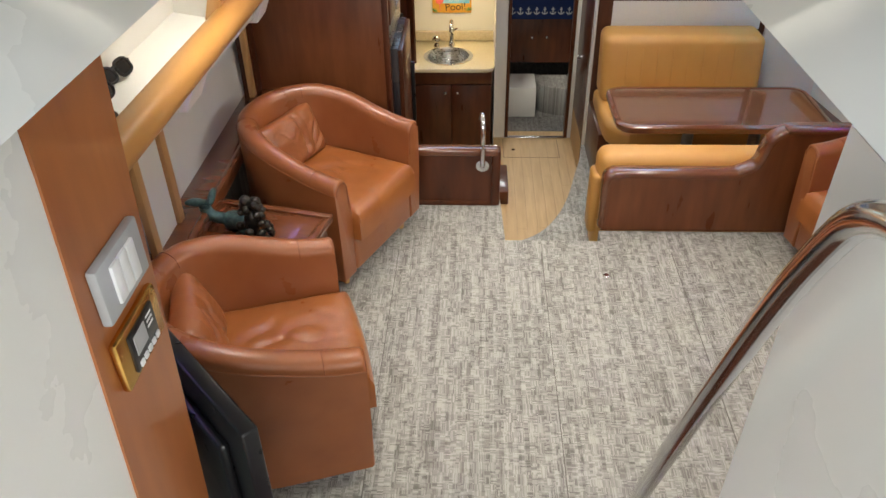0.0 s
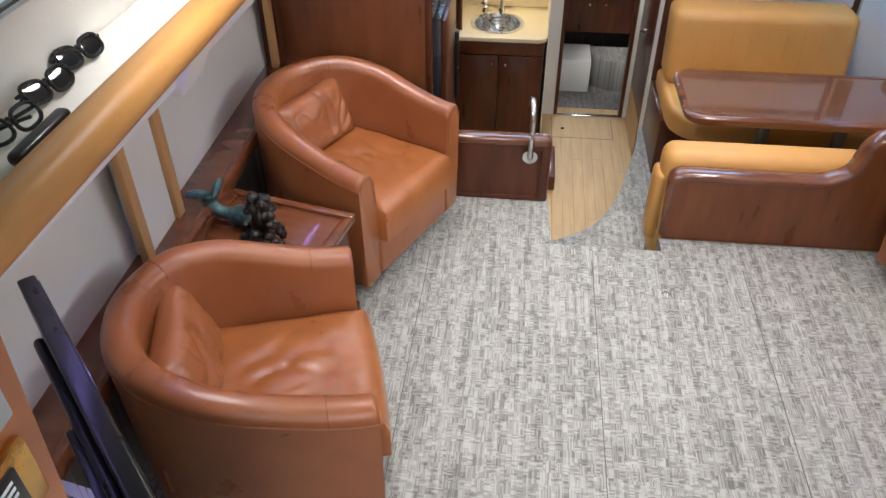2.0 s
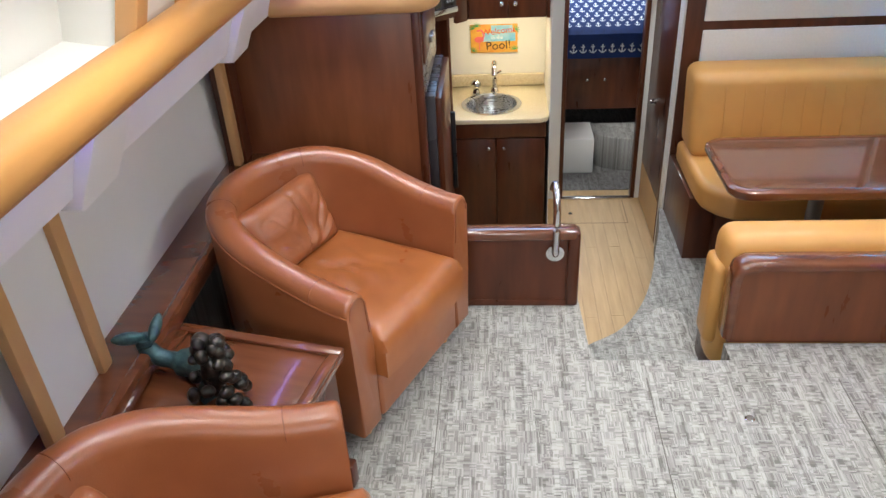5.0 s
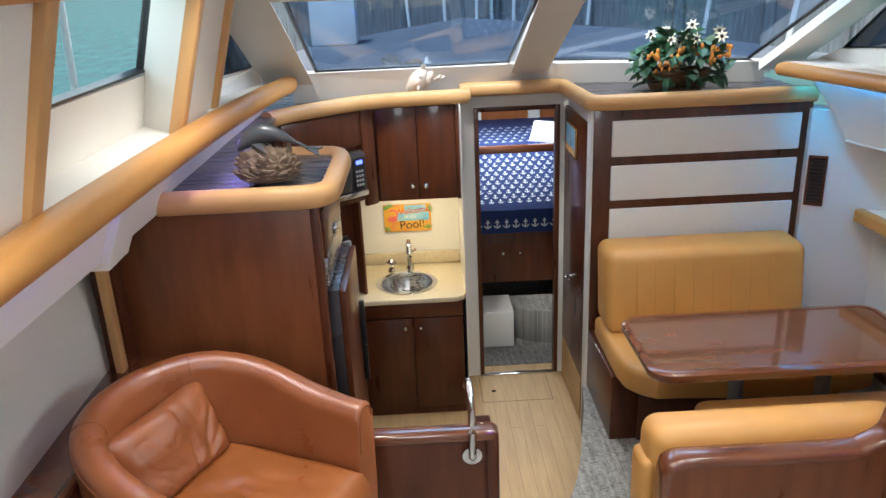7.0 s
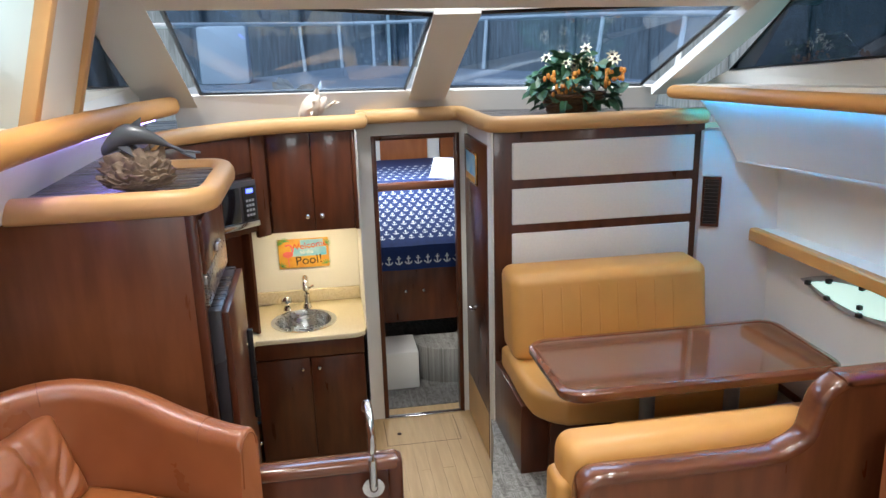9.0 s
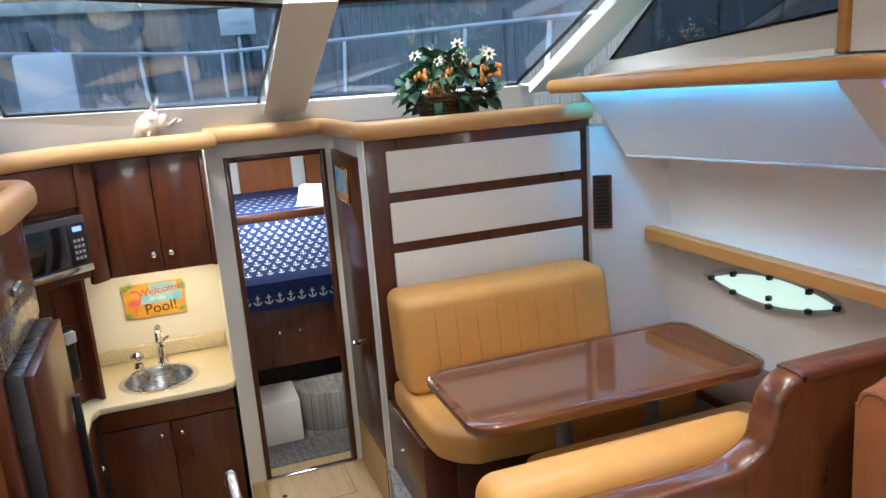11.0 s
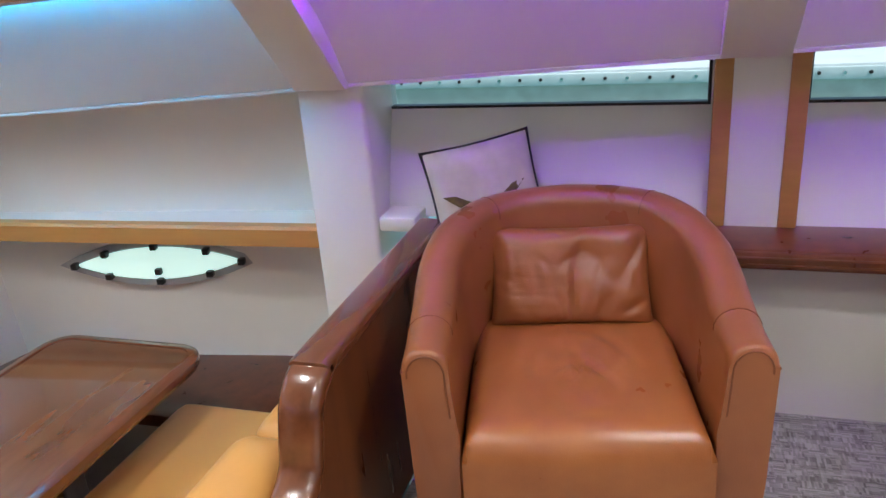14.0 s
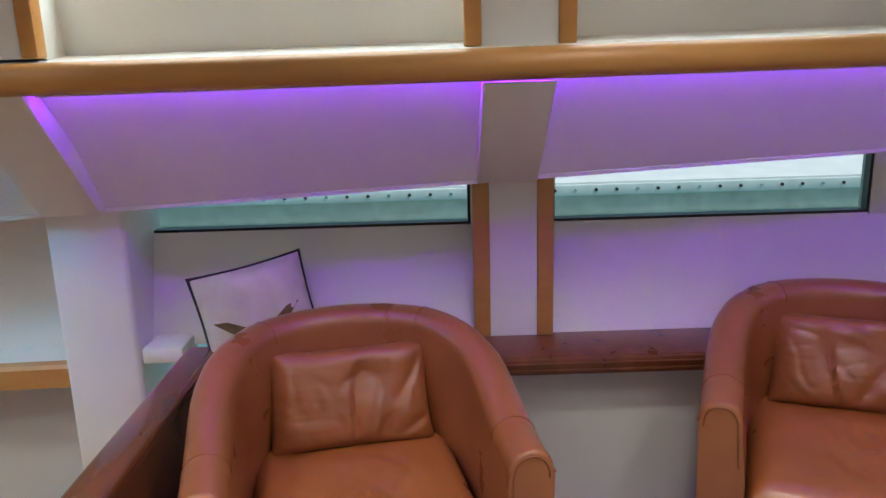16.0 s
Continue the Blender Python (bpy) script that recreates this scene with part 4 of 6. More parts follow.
# television on a swing arm by the aft bulkhead
tv = tagged(holder("television", (-0.496, 1.567, 0.72), -46), "black flat television on swing arm by aft bulkhead", "television")
part("tv_body", boxm(-0.42, -0.014, 0.0, 0.42, 0.022, 0.49, 0.006, 3), BLACK, tv)
part("tv_back", boxm(-0.34, -0.036, 0.05, 0.34, -0.012, 0.40, 0.012, 3), BLACK, tv, "black plastic back shell")
part("screen", boxm(-0.408, 0.0225, 0.018, 0.408, 0.0245, 0.478), SCREEN, tv, "dark glossy screen")
part("mount_plate", boxm(-0.11, -0.052, 0.13, 0.11, -0.034, 0.35, 0.004), BLACK, tv, "black steel mounting plate")
arm = [(0.0, -0.05, 0.24), (-0.16, -0.16, 0.24), (0.17, -0.41, 0.24)]
part("mount_arm", sweep(arm, [(-0.012, -0.03), (0.012, -0.03), (0.012, 0.03), (-0.012, 0.03)]), BRUSHED, tv, "folding steel swing arm")
part("wall_plate", boxm(0.06, -0.46, 0.12, 0.24, -0.40, 0.36, 0.004), BLACK, tv, "black steel wall plate")

# glasses and case on the port sill
def eyeglasses(at, turn, dark, label):
    """Lenses stand along the local x, tipped back; the folded temples lie behind them."""
    g = tagged(holder("sunglasses", at, turn), label, "glasses", "eyewear along the sill")
    lensm = SCREEN if dark else GLASS
    tip = Matrix.Rotation(radians(-38), 4, "X")
    for s_ in (-1, 1):
        rim = []
        for k in range(20):
            a = 2 * math.pi * k / 20
            c, q = math.cos(a), math.sin(a)
            x, z = 0.030 * math.copysign(abs(c) ** 0.75, c), 0.024 * math.copysign(abs(q) ** 0.75, q)
            rim.append(tip @ Vector((0.036 * s_ + x, -0.10 * x * x / 0.03, 0.026 + z + 0.10 * s_ * x)))
        part("rim", sweep(rim, ring(0.0045, 0.0045, 8), closed=True, up=(0, 0.7, 0.7)), BLACK, g, "thick black rim")
        b = bmesh.new()
        c0 = sum(rim, Vector()) / len(rim) + tip @ Vector((0, -0.004, 0))
        mid = b.verts.new(c0)
        vs = [b.verts.new(p) for p in rim]
        for k in range(20):
            b.faces.new((mid, vs[k], vs[(k + 1) % 20]))
        part("lens", b, lensm, g, "dark lens" if dark else "clear lens")
        part("temple", tube(arc_pts([(0.068 * s_, 0.018, 0.032), (0.066 * s_, 0.03, 0.022), (-0.02 * s_, 0.036 + 0.006 * s_, 0.012), (-0.055 * s_, 0.034 + 0.006 * s_, 0.007)], 4), 0.0042, 6), BLACK, g)
    part("bridge", tube([tip @ Vector(p) for p in ((-0.009, 0, 0.034), (0.0, -0.004, 0.038), (0.009, 0, 0.034))], 0.004, 6), BLACK, g)
    return g


for x, y, trn, dk in ((-0.79, 2.315, 76, 1), (-0.775, 2.15, 78, 1), (-0.76, 1.985, 74, 0), (-0.76, 1.80, 80, 0)):
    eyeglasses((x, y, 1.474), trn, dk, "dark sunglasses resting on the white sill" if dk else "clear framed eyeglasses on the white sill")
thing("glasses_case", boxm(-0.728, 1.88, 1.468, -0.695, 2.07, 1.496, 0.012, 3), BLACK, "slim black case on the white sill", "case")

# switch and thermostat on the cherry panel
sw = tagged(holder("light_switch", (LX + 0.004, 1.163, 1.672)), "grey framed triple white rocker switch", "light switch")
part("switch_frame", boxm(0, -0.072, -0.047, 0.016, 0.072, 0.047, 0.004), GREY, sw)
for k in (-1, 0, 1):
    part("rocker", boxm(0.014, k * 0.026 - 0.012, -0.032, 0.021, k * 0.026 + 0.012, 0.032, 0.002), SWITCH, sw)
th = tagged(holder("thermostat", (LX + 0.004, 1.158, 1.55)), "gold framed climate control panel with buttons", "thermostat")
part("gold_frame", boxm(0, -0.075, -0.046, 0.014, 0.075, 0.046, 0.005), BRASS, th)
part("face", boxm(0.012, -0.045, -0.034, 0.018, 0.045, 0.034, 0.002), BLACK, th)
part("display", boxm(0.017, -0.035, -0.008, 0.0195, 0.005, 0.026), GREY, th)
for k in range(5):
    part("button", boxm(0.017, -0.036 + k * 0.016, -0.030, 0.021, -0.025 + k * 0.016, -0.020, 0.001), SWITCH, th)
for k in range(3):
    part("marking", boxm(0.017, 0.014, 0.004 + k * 0.009, 0.0186, 0.034, 0.008 + k * 0.009), SWITCH, th)

# companionway handrail
hr = tagged(holder("handrail"), "polished steel handrail on companionway side", "handrail")
path = arc_pts([(0.60, 0.55, 1.98), (0.555, 0.70, 2.005), (0.55, 0.84, 1.98), (0.55, 0.92, 1.885), (0.55, 1.04, 1.62), (0.55, 1.27, 1.04), (0.56, 1.34, 0.86), (0.60, 1.30, 0.80)], 6)
part("rail_tube", tube(path, 0.0165, 14), STEEL, hr)
part("flange", cylm((0.60, 0.55, 1.98), (0.592, 0.55, 1.98), 0.035, seg=18), STEEL, hr)
part("flange", cylm((0.60, 1.30, 0.80), (0.592, 1.30, 0.80), 0.035, seg=18), STEEL, hr)

thing("carpet_stud", cylm((0.875, 3.352, 0.0005), (0.875, 3.352, 0.005), 0.017, 0.012, 14), STEEL, "small round metal snap in the carpet", "snap")

# ---- galley rail with grab post ----
gr = tagged(holder("galley_rail", (0.1, 4.02, 0)), "low dark cherry divider with rounded pale cap", "low divider")
part("panel", boxm(-0.40, -0.02, -0.16, 0.225, 0.02, 0.325, 0.004), CHERRY, gr)
part("end_post", boxm(0.205, -0.034, 0.0, 0.255, 0.034, 0.355, 0.014, 3), CHERRY, gr)
part("cap", boxm(-0.40, -0.036, 0.315, 0.245, 0.036, 0.362, 0.016, 3), CHERRY_H, gr, "polished rounded wooden cap")
part("base_mould", boxm(-0.40, -0.026, 0.0, 0.215, -0.018, 0.03, 0.003), CHERRY, gr)
post = tagged(holder("grab_post", (0.255, 3.965, 0.27)), "curved polished steel grab post on divider", "grab rail")
part("flange", cylm((0, 0.018, 0.0), (0, 0.006, 0.0), 0.036, seg=20), STEEL, post)
part("post_tube", tube(arc_pts([(0, 0.01, 0.0), (0, -0.02, 0.02), (0, -0.025, 0.08), (0.0, -0.02, 0.22), (-0.005, 0.03, 0.29), (-0.01, 0.08, 0.25)], 6), 0.014, 12), STEEL, post)
thing("step_block", boxm(0.34, 5.46, GZ, 0.478, 5.90, GZ + 0.12, 0.01), CHERRY, "dark wooden step beside the galley floor", "step")

# ---- dinette ----
aft = tagged(holder("settee_partition", (0.886, 3.75, 0)), "polished cherry settee partition with swept top", "partition")
line = arc_pts([(0.012, 0, 0.02), (0.012, 0, 0.29)], 2) + arc_pts([(0.022, 0, 0.325), (0.05, 0, 0.340)], 3) + arc_pts([(0.10, 0, 0.342), (0.60, 0, 0.342), (0.70, 0, 0.358), (0.765, 0, 0.40), (0.787, 0, 0.47), (0.812, 0, 0.54), (0.87, 0, 0.582), (0.96, 0, 0.592), (1.75, 0, 0.592)], 6)
part("panel", prism([(p.x, p.z) for p in line] + [(1.75, 0.0), (0.012, 0.0)], 0.006, 0.082, axis="y"), CHERRY_MID, aft)
lip = [(-0.048, -0.012), (0.048, -0.012), (0.048, 0.004), (0.045, 0.012), (0.039, 0.017), (0.031, 0.019), (-0.031, 0.019), (-0.039, 0.017), (-0.045, 0.012), (-0.048, 0.004)]
bm, rings_ = bmesh.new(), []
for k, p in enumerate(line):
    t = (line[min(k + 1, len(line) - 1)] - line[max(k - 1, 0)]).normalized()
    up_ = Vector((-t.z, 0, t.x))
    rings_.append([bm.verts.new(Vector((p.x, 0.044 + u, p.z)) + up_ * v) for u, v in lip])
for r0, r1 in zip(rings_, rings_[1:]):
    for k in range(len(lip)):
        bm.faces.new((r0[k], r0[(k + 1) % len(lip)], r1[(k + 1) % len(lip)], r1[k]))
bm.faces.new(rings_[0])
bm.faces.new(rings_[-1])
part("rounded_cap", bm, CHERRY_H, aft, "glossy rounded cherry cap")
bench = tagged(holder("dinette_bench_aft", (0.886, 3.85, PZ)), "mustard vinyl dinette bench on dark wood base", "bench", "dinette benches")
part("base", boxm(0.05, 0.0, 0, 1.48, 0.40, 0.42, 0.006), CHERRY, bench)
part("seat_cushion", boxm(0.42, 0.12, 0.42, 1.48, 0.80, 0.62, 0.055, 4), YELLOW, bench)
bm = boxm(-0.02, -0.005, 0.36, 0.90, 0.175, 0.985, 0.065, 5)
part("backrest", bm, YELLOW, bench)
part("backrest_end", boxm(0.88, -0.005, 0.40, 1.74, 0.14, 0.985, 0.05, 4), YELLOW, bench)
part("backrest_side", boxm(-0.045, 0.01, 0.48, 0.02, 0.15, 0.86, 0.03, 4), YELLOW, bench)

fwd = tagged(holder("dinette_bench_forward", (1.07, 5.40, PZ)), "mustard vinyl dinette bench with channelled backrest", "bench", "dinette benches")
part("base", boxm(0.17, -0.18, 0, 1.28, 0.42, 0.40, 0.006), CHERRY, fwd)
poly = [(0.03, 0.30), (0.03, -0.20), (0.07, -0.34), (0.16, -0.42), (0.30, -0.44), (1.28, -0.44), (1.28, 0.30)]
part("seat_cushion", prism([(p.x, p.y) for p in arc_pts([(x, y, 0) for x, y in poly], 3)], 0.40, 0.56, bevel=0.045, seg=4), YELLOW, fwd)
part("kick_panel", boxm(0.02, -0.16, 0.0, 0.17, 0.42, 0.40, 0.006), CHERRY, fwd)
b = boxm(0.035, 0.02, 0.55, 1.15, 0.30, 1.02, 0.06, 5)
for v in b.verts:
    v.co.y += (v.co.z - 0.55) * 0.16
part("backrest", b, YELLOW, fwd)
for k in range(8):
    x = 0.20 + 0.105 * k
    part("backrest_seam", tube([(x, 0.021, 0.66), (x, 0.021 + 0.055, 0.95)], 0.003, 6), YELLOW, fwd)

dt = tagged(holder("dinette_table", (1.72, 4.80, PZ)), "glossy lacquered cherry dinette table on grey pedestals", "table")
outer = []
for cx, cy, a0 in ((0.54, -0.205, -90), (0.54, 0.205, 0), (-0.54, 0.205, 90), (-0.54, -0.205, 180)):
    for k in range(8):
        a = radians(a0 + 90 * k / 7)
        outer.append(Vector((cx + 0.09 * math.cos(a), cy + 0.08 * math.sin(a), 0)))
part("tabletop", prism([(p.x * 0.985, p.y * 0.965) for p in outer], 0.785, 0.826), TABLETOP, dt, "mirror-gloss brown tabletop")
loop = [(p.x, p.y, 0.808) for p in outer]
part("table_edge", sweep(loop, [(-0.014, -0.026), (0.012, -0.026), (0.022, -0.008), (0.020, 0.012), (0.008, 0.022), (-0.014, 0.022)], closed=True), CHERRY_H, dt, "glossy moulded table edge")
for x in (-0.12, 0.31):
    part("pedestal", cylm((x, 0.05, 0), (x, 0.05, 0.785), 0.036, seg=20), GREYPAINT, dt, "grey painted pedestal")
    part("pedestal_foot", cylm((x, 0.05, 0), (x, 0.05, 0.03), 0.09, 0.07, 20), GREYPAINT, dt)
thing("shelf_latch", cylm((2.52, 4.25, -0.05), (2.52, 4.25, -0.042), 0.02, seg=18), STEEL, "round metal latch on the dark shelf", "latch")
so = tagged(holder("power_socket", (2.399, 4.55, -0.22)), "white power socket on side locker", "socket")
part("plate", boxm(-0.006, -0.035, -0.055, 0.0, 0.035, 0.055, 0.003), SWITCH, so)
part("outlet", boxm(-0.009, -0.018, -0.035, -0.006, 0.018, 0.035, 0.002), GREY, so)

for k in range(3):
    z = 0.385 + 0.255 * k
    p = tagged(holder("padded_panel", (1.7225, 5.825, z)), "white upholstered panel on cherry wall", "wall panel", "padded wall panels")
    part("upholstery", boxm(-0.5325, -0.020, 0.0, 0.5325, -0.004, 0.205, 0.0075, 3), CREAM, p)
    part("backing_board", boxm(-0.528, -0.006, 0.004, 0.528, 0.0, 0.201), CHERRY, p)
v = tagged(holder("air_vent", (2.345, 5.765, 0.717), 40), "dark framed air vent in white corner", "air vent")
v.matrix_world = pose(2.345, 5.748, 0.717, 0, 0, -30)
bm = bmesh.new()
for a in ((-0.05, -0.145, 0.05, -0.13), (-0.05, 0.13, 0.05, 0.145), (-0.05, -0.13, -0.037, 0.13), (0.037, -0.13, 0.05, 0.13)):
    boxm(a[0], -0.008, a[1], a[2], 0.006, a[3], 0.002, bm=bm)
part("frame", bm, CHERRY, v)
part("backing", boxm(-0.037, 0.004, -0.13, 0.037, 0.008, 0.13), BLACK, v)
for k in range(12):
    part("slat", boxm(-0.037, -0.004, -0.125 + 0.0215 * k, 0.037, 0.004, -0.118 + 0.0215 * k), BLACK, v)

# eye-shaped portlight in the dinette side
pl = tagged(holder("portlight", (0, 0, 0)), "eye-shaped black framed portlight with glowing stand-in for daylight", "portlight")
ang = math.degrees(math.atan2(2.83 - 2.71, 5.245 - 4.626))
pl.matrix_world = pose(2.758, 4.935, 0.365, 0, 0, 0) @ Matrix.Rotation(radians(ang * 1.0), 4, "Z")
def eye_pts(w, h, n=12):
    up = [(0.0, w * (2 * k / n - 1), h * (1 - (2 * k / n - 1) ** 2)) for k in range(n + 1)]
    lo = [(0.0, -y, -h * (1 - (y / w) ** 2)) for _, y, _ in up[1:-1]]
    return up + lo
part("flange", prism([(y, z) for _, y, z in eye_pts(0.40, 0.095)], -0.022, -0.006, axis="x"), GREY, pl, "grey moulded flange")
part("window_frame", sweep(eye_pts(0.335, 0.068), ring(0.012, 0.012, 8), closed=True, up=(1, 0, 0)), BLACK, pl)
# the glass emits light itself, standing in for daylight from outside
glow = mat("daylit_portlight_glass", (0.75, 0.9, 0.85), rough=0.2, bump=0.0, emit=(0.70, 1.0, 0.90), power=0.7)
part("pane", prism([(y, z) for _, y, z in eye_pts(0.33, 0.065)], -0.028, -0.024, axis="x"), glow, pl, "pale green frosted pane, self-lit in place of daylight")
for y, z in ((-0.2, 0.045), (0.0, 0.07), (0.2, 0.045), (-0.2, -0.045), (0.0, -0.07), (0.2, -0.045), (0.0, -0.03), (-0.33, 0.0), (0.33, 0.0)):
    part("dog_clip", boxm(-0.05, y - 0.012, z - 0.012, -0.02, y + 0.012, z + 0.012, 0.003), BLACK, pl)

# cushion by the starboard window
cu = tagged(holder("throw_pillow"), "oatmeal linen throw pillow with black piping and leaf print", "pillow")
cu.matrix_world = pose(2.685, 3.63, 0.685, 0, 0, 0) @ Matrix.Rotation(radians(-70), 4, "Z") @ pose(0, 0, 0, 72, 0, 0) @ pose(0, 0, 0, 0, 0, 9) @ Matrix.Scale(0.80, 4)
part("cover", pad(0.42, 0.40, 0.13, seg=24, crease=0.02, seed=2), PILLOW, cu)
edge = []
for k in range(40):
    s_ = k / 10
    side_, t = int(s_), s_ - int(s_)
    u, w = ((2 * t - 1, -1), (1, 2 * t - 1), (1 - 2 * t, 1), (-1, 1 - 2 * t))[side_]
    pull = 1 - 0.05 * (1 - u * u) * abs(w) ** 3 - 0.05 * (1 - w * w) * abs(u) ** 3
    edge.append((u * 0.21 * pull, w * 0.20 * pull, 0))
part("piping", sweep(edge, ring(0.006, 0.006, 8), closed=True), PIPING, cu, "black piping")
for s_ in (-1, 1):
    leaf = bmesh.new()
    pts = [(0.0, 0.0), (0.05, 0.035), (0.11, 0.04), (0.16, 0.02), (0.11, 0.0), (0.05, -0.008)]
    vs = [leaf.verts.new((s_ * x - 0.01, -0.09 + y + 0.55 * x, 0.082 - 0.9 * x * x)) for x, y in pts]
    leaf.faces.new(vs)
    part("leaf_print", leaf, OLIVE, cu, "olive leaf print")

# ---- galley ----
gl = tagged(holder("fridge_cabinet", (-0.65, 4.60, GZ)), "tall cherry galley cabinet with built-in refrigerator", "cabinet")
part("body", boxm(-0.45, -0.33, 0.0, 0.385, 0.35, 2.08, 0.003), CHERRY, gl)
part("end_panel", boxm(-0.43, -0.352, 0.80, 0.375, -0.33, 2.075, 0.003), CHERRY_MID, gl, "wide reddish cherry end panel")
part("corner_post", boxm(0.365, -0.355, 0.80, 0.40, -0.32, 2.075, 0.008), CHERRY, gl)
dr = part("drawer", boxm(0.386, -0.26, 1.84, 0.402, 0.30, 2.03, 0.004), CHERRY, gl, "cherry drawer front")
part("latch", boxm(0.402, -0.03, 1.855, 0.416, 0.06, 1.885, 0.004), BRUSHED, dr, "brushed metal latch")
part("metal_plate", boxm(0.386, -0.26, 1.72, 0.400, 0.30, 1.835, 0.003), BRUSHED, gl, "brushed metal trim plate")
fd = part("fridge_door", boxm(0.386, -0.24, 0.62, 0.430, 0.30, 1.70, 0.003), DARK, gl, "black edged refrigerator door")
part("door_skin", boxm(0.430, -0.235, 0.625, 0.455, 0.295, 1.69, 0.004), CHERRY, fd, "cherry door skin")
part("door_handle", boxm(0.457, 0.20, 1.05, 0.48, 0.225, 1.45, 0.004), BLACK, fd)
capp = arc_pts([(-0.80, 4.225, 1.20), (-0.32, 4.225, 1.20)], 3) + arc_pts([(-0.25, 4.235, 1.20), (-0.215, 4.28, 1.20), (-0.205, 4.36, 1.20)], 4) + arc_pts([(-0.205, 4.74, 1.20), (-0.235, 4.83, 1.20), (-0.32, 4.86, 1.20), (-0.60, 4.88, 1.20)], 4)
struct("cabinet_cap_trim", sweep(capp, ring(0.038, 0.042, 14, 0.75)), TAN_PALE, "tan padded cabinet edge roll")
tl = arc_pts([(-0.70, 5.78, 1.20), (-0.60, 5.93, 1.20), (-0.40, 6.10, 1.20), (-0.20, 6.23, 1.20), (0.05, 6.28, 1.20), (0.34, 6.29, 1.20)], 4) + [(0.40, 6.32, 1.20), (0.41, 6.40, 1.20)]
struct("galley_roll_trim", sweep(tl, ring(0.040, 0.045, 12, 0.8)), TAN_PALE, "tan padded shelf edge roll")
tr_ = [(0.38, 6.50, 1.205), (0.99, 6.52, 1.205), (1.035, 6.48, 1.205), (1.06, 6.0, 1.205), (1.075, 5.84, 1.205), (1.13, 5.80, 1.205), (2.31, 5.80, 1.205)]
struct("dash_roll_trim", sweep(tr_, ring(0.038, 0.045, 12, 0.8)), TAN_PALE, "tan padded shelf edge roll")

# counter: L-shaped worktop with sink
wt = tagged(holder("worktop", (0, 6.1, -0.04)), "cream speckled stone L-shaped galley worktop", "worktop")
ctr = [(-1.10, -1.12), (-0.33, -1.12), (-0.33, -0.06), (-0.30, -0.005), (-0.24, 0.0), (0.30, 0.0), (0.35, 0.03), (0.365, 0.09), (0.365, 0.655), (-1.10, 0.655)]
slab_ob = part("slab", prism(ctr, -0.035, 0.0, bevel=0.008), COUNTER, wt)
cutter = new("cutter", mesh_of("cutter", cylm((-0.02, 0.27, -0.2), (-0.02, 0.27, 0.1), 0.176, seg=40), COUNTER))
hole = slab_ob.modifiers.new("hole", "BOOLEAN")
hole.object, hole.operation, hole.solver = cutter, "DIFFERENCE", "EXACT"
cutter.parent = wt
bpy.context.view_layer.update()
cut_mesh = bpy.data.meshes.new_from_object(slab_ob.evaluated_get(bpy.context.evaluated_depsgraph_get()))
slab_ob.modifiers.clear()
slab_ob.data = cut_mesh
bpy.data.objects.remove(cutter)
part("upstand", boxm(-0.55, 0.625, 0.0, 0.355, 0.655, 0.085, 0.006), COUNTER, wt, "darker speckled upstand")
sk = tagged(holder("sink", (-0.02, 6.37, -0.04)), "round brushed steel galley sink", "sink")
sec = bmesh.new()
prf = [(0.205, 0.001), (0.205, 0.006), (0.185, 0.008), (0.178, 0.004), (0.172, 0.0045), (0.150, 0.003), (0.03, 0.0022)]
rings_ = [[sec.verts.new((r * math.cos(2 * math.pi * k / 40), r * math.sin(2 * math.pi * k / 40), z)) for k in range(40)] for r, z in prf[:5]]
for r0, r1 in zip(rings_, rings_[1:]):
    for k in range(40):
        sec.faces.new((r0[k], r0[(k + 1) % 40], r1[(k + 1) % 40], r1[k]))
part("rim", sec, STEEL, sk, "polished rim")
bowl = bmesh.new()
prf = [(0.178, 0.007), (0.172, -0.01), (0.165, -0.08), (0.14, -0.125), (0.05, -0.14), (0.001, -0.142)]
rings_ = [[bowl.verts.new((r * math.cos(2 * math.pi * k / 40), r * math.sin(2 * math.pi * k / 40), z)) for k in range(40)] for r, z in prf]
for r0, r1 in zip(rings_, rings_[1:]):
    for k in range(40):
        bowl.faces.new((r0[k], r0[(k + 1) % 40], r1[(k + 1) % 40], r1[k]))
part("bowl", bowl, BRUSHED, sk)
part("drain", cylm((0, 0, -0.14), (0, 0, -0.134), 0.03, seg=20), STEEL, sk)
fa = tagged(holder("faucet", (0.0, 6.62, -0.04)), "polished chrome faucet behind the sink", "faucet")
part("base", cylm((0, 0, 0), (0, 0, 0.03), 0.03, 0.024, 18), STEEL, fa)
part("spout", tube(arc_pts([(0, 0, 0.02), (0, 0, 0.16), (0, -0.03, 0.215), (0, -0.10, 0.21), (0, -0.13, 0.16)], 6), 0.019, 14), STEEL, fa)
part("lever", tube([(0, 0, 0.12), (0.05, 0.0, 0.15)], 0.007, 8), STEEL, fa)
sp_ = tagged(holder("spray_nozzle", (-0.13, 6.60, -0.04)), "round chrome spray nozzle beside the faucet", "spray nozzle")
part("nozzle_base", cylm((0, 0, 0), (0, 0, 0.025), 0.026, 0.02, 16), STEEL, sp_)
part("nozzle_head", ballm((0, -0.006, 0.062), (0.036, 0.030, 0.040), None, 18, (20, 0, 0)), STEEL, sp_)

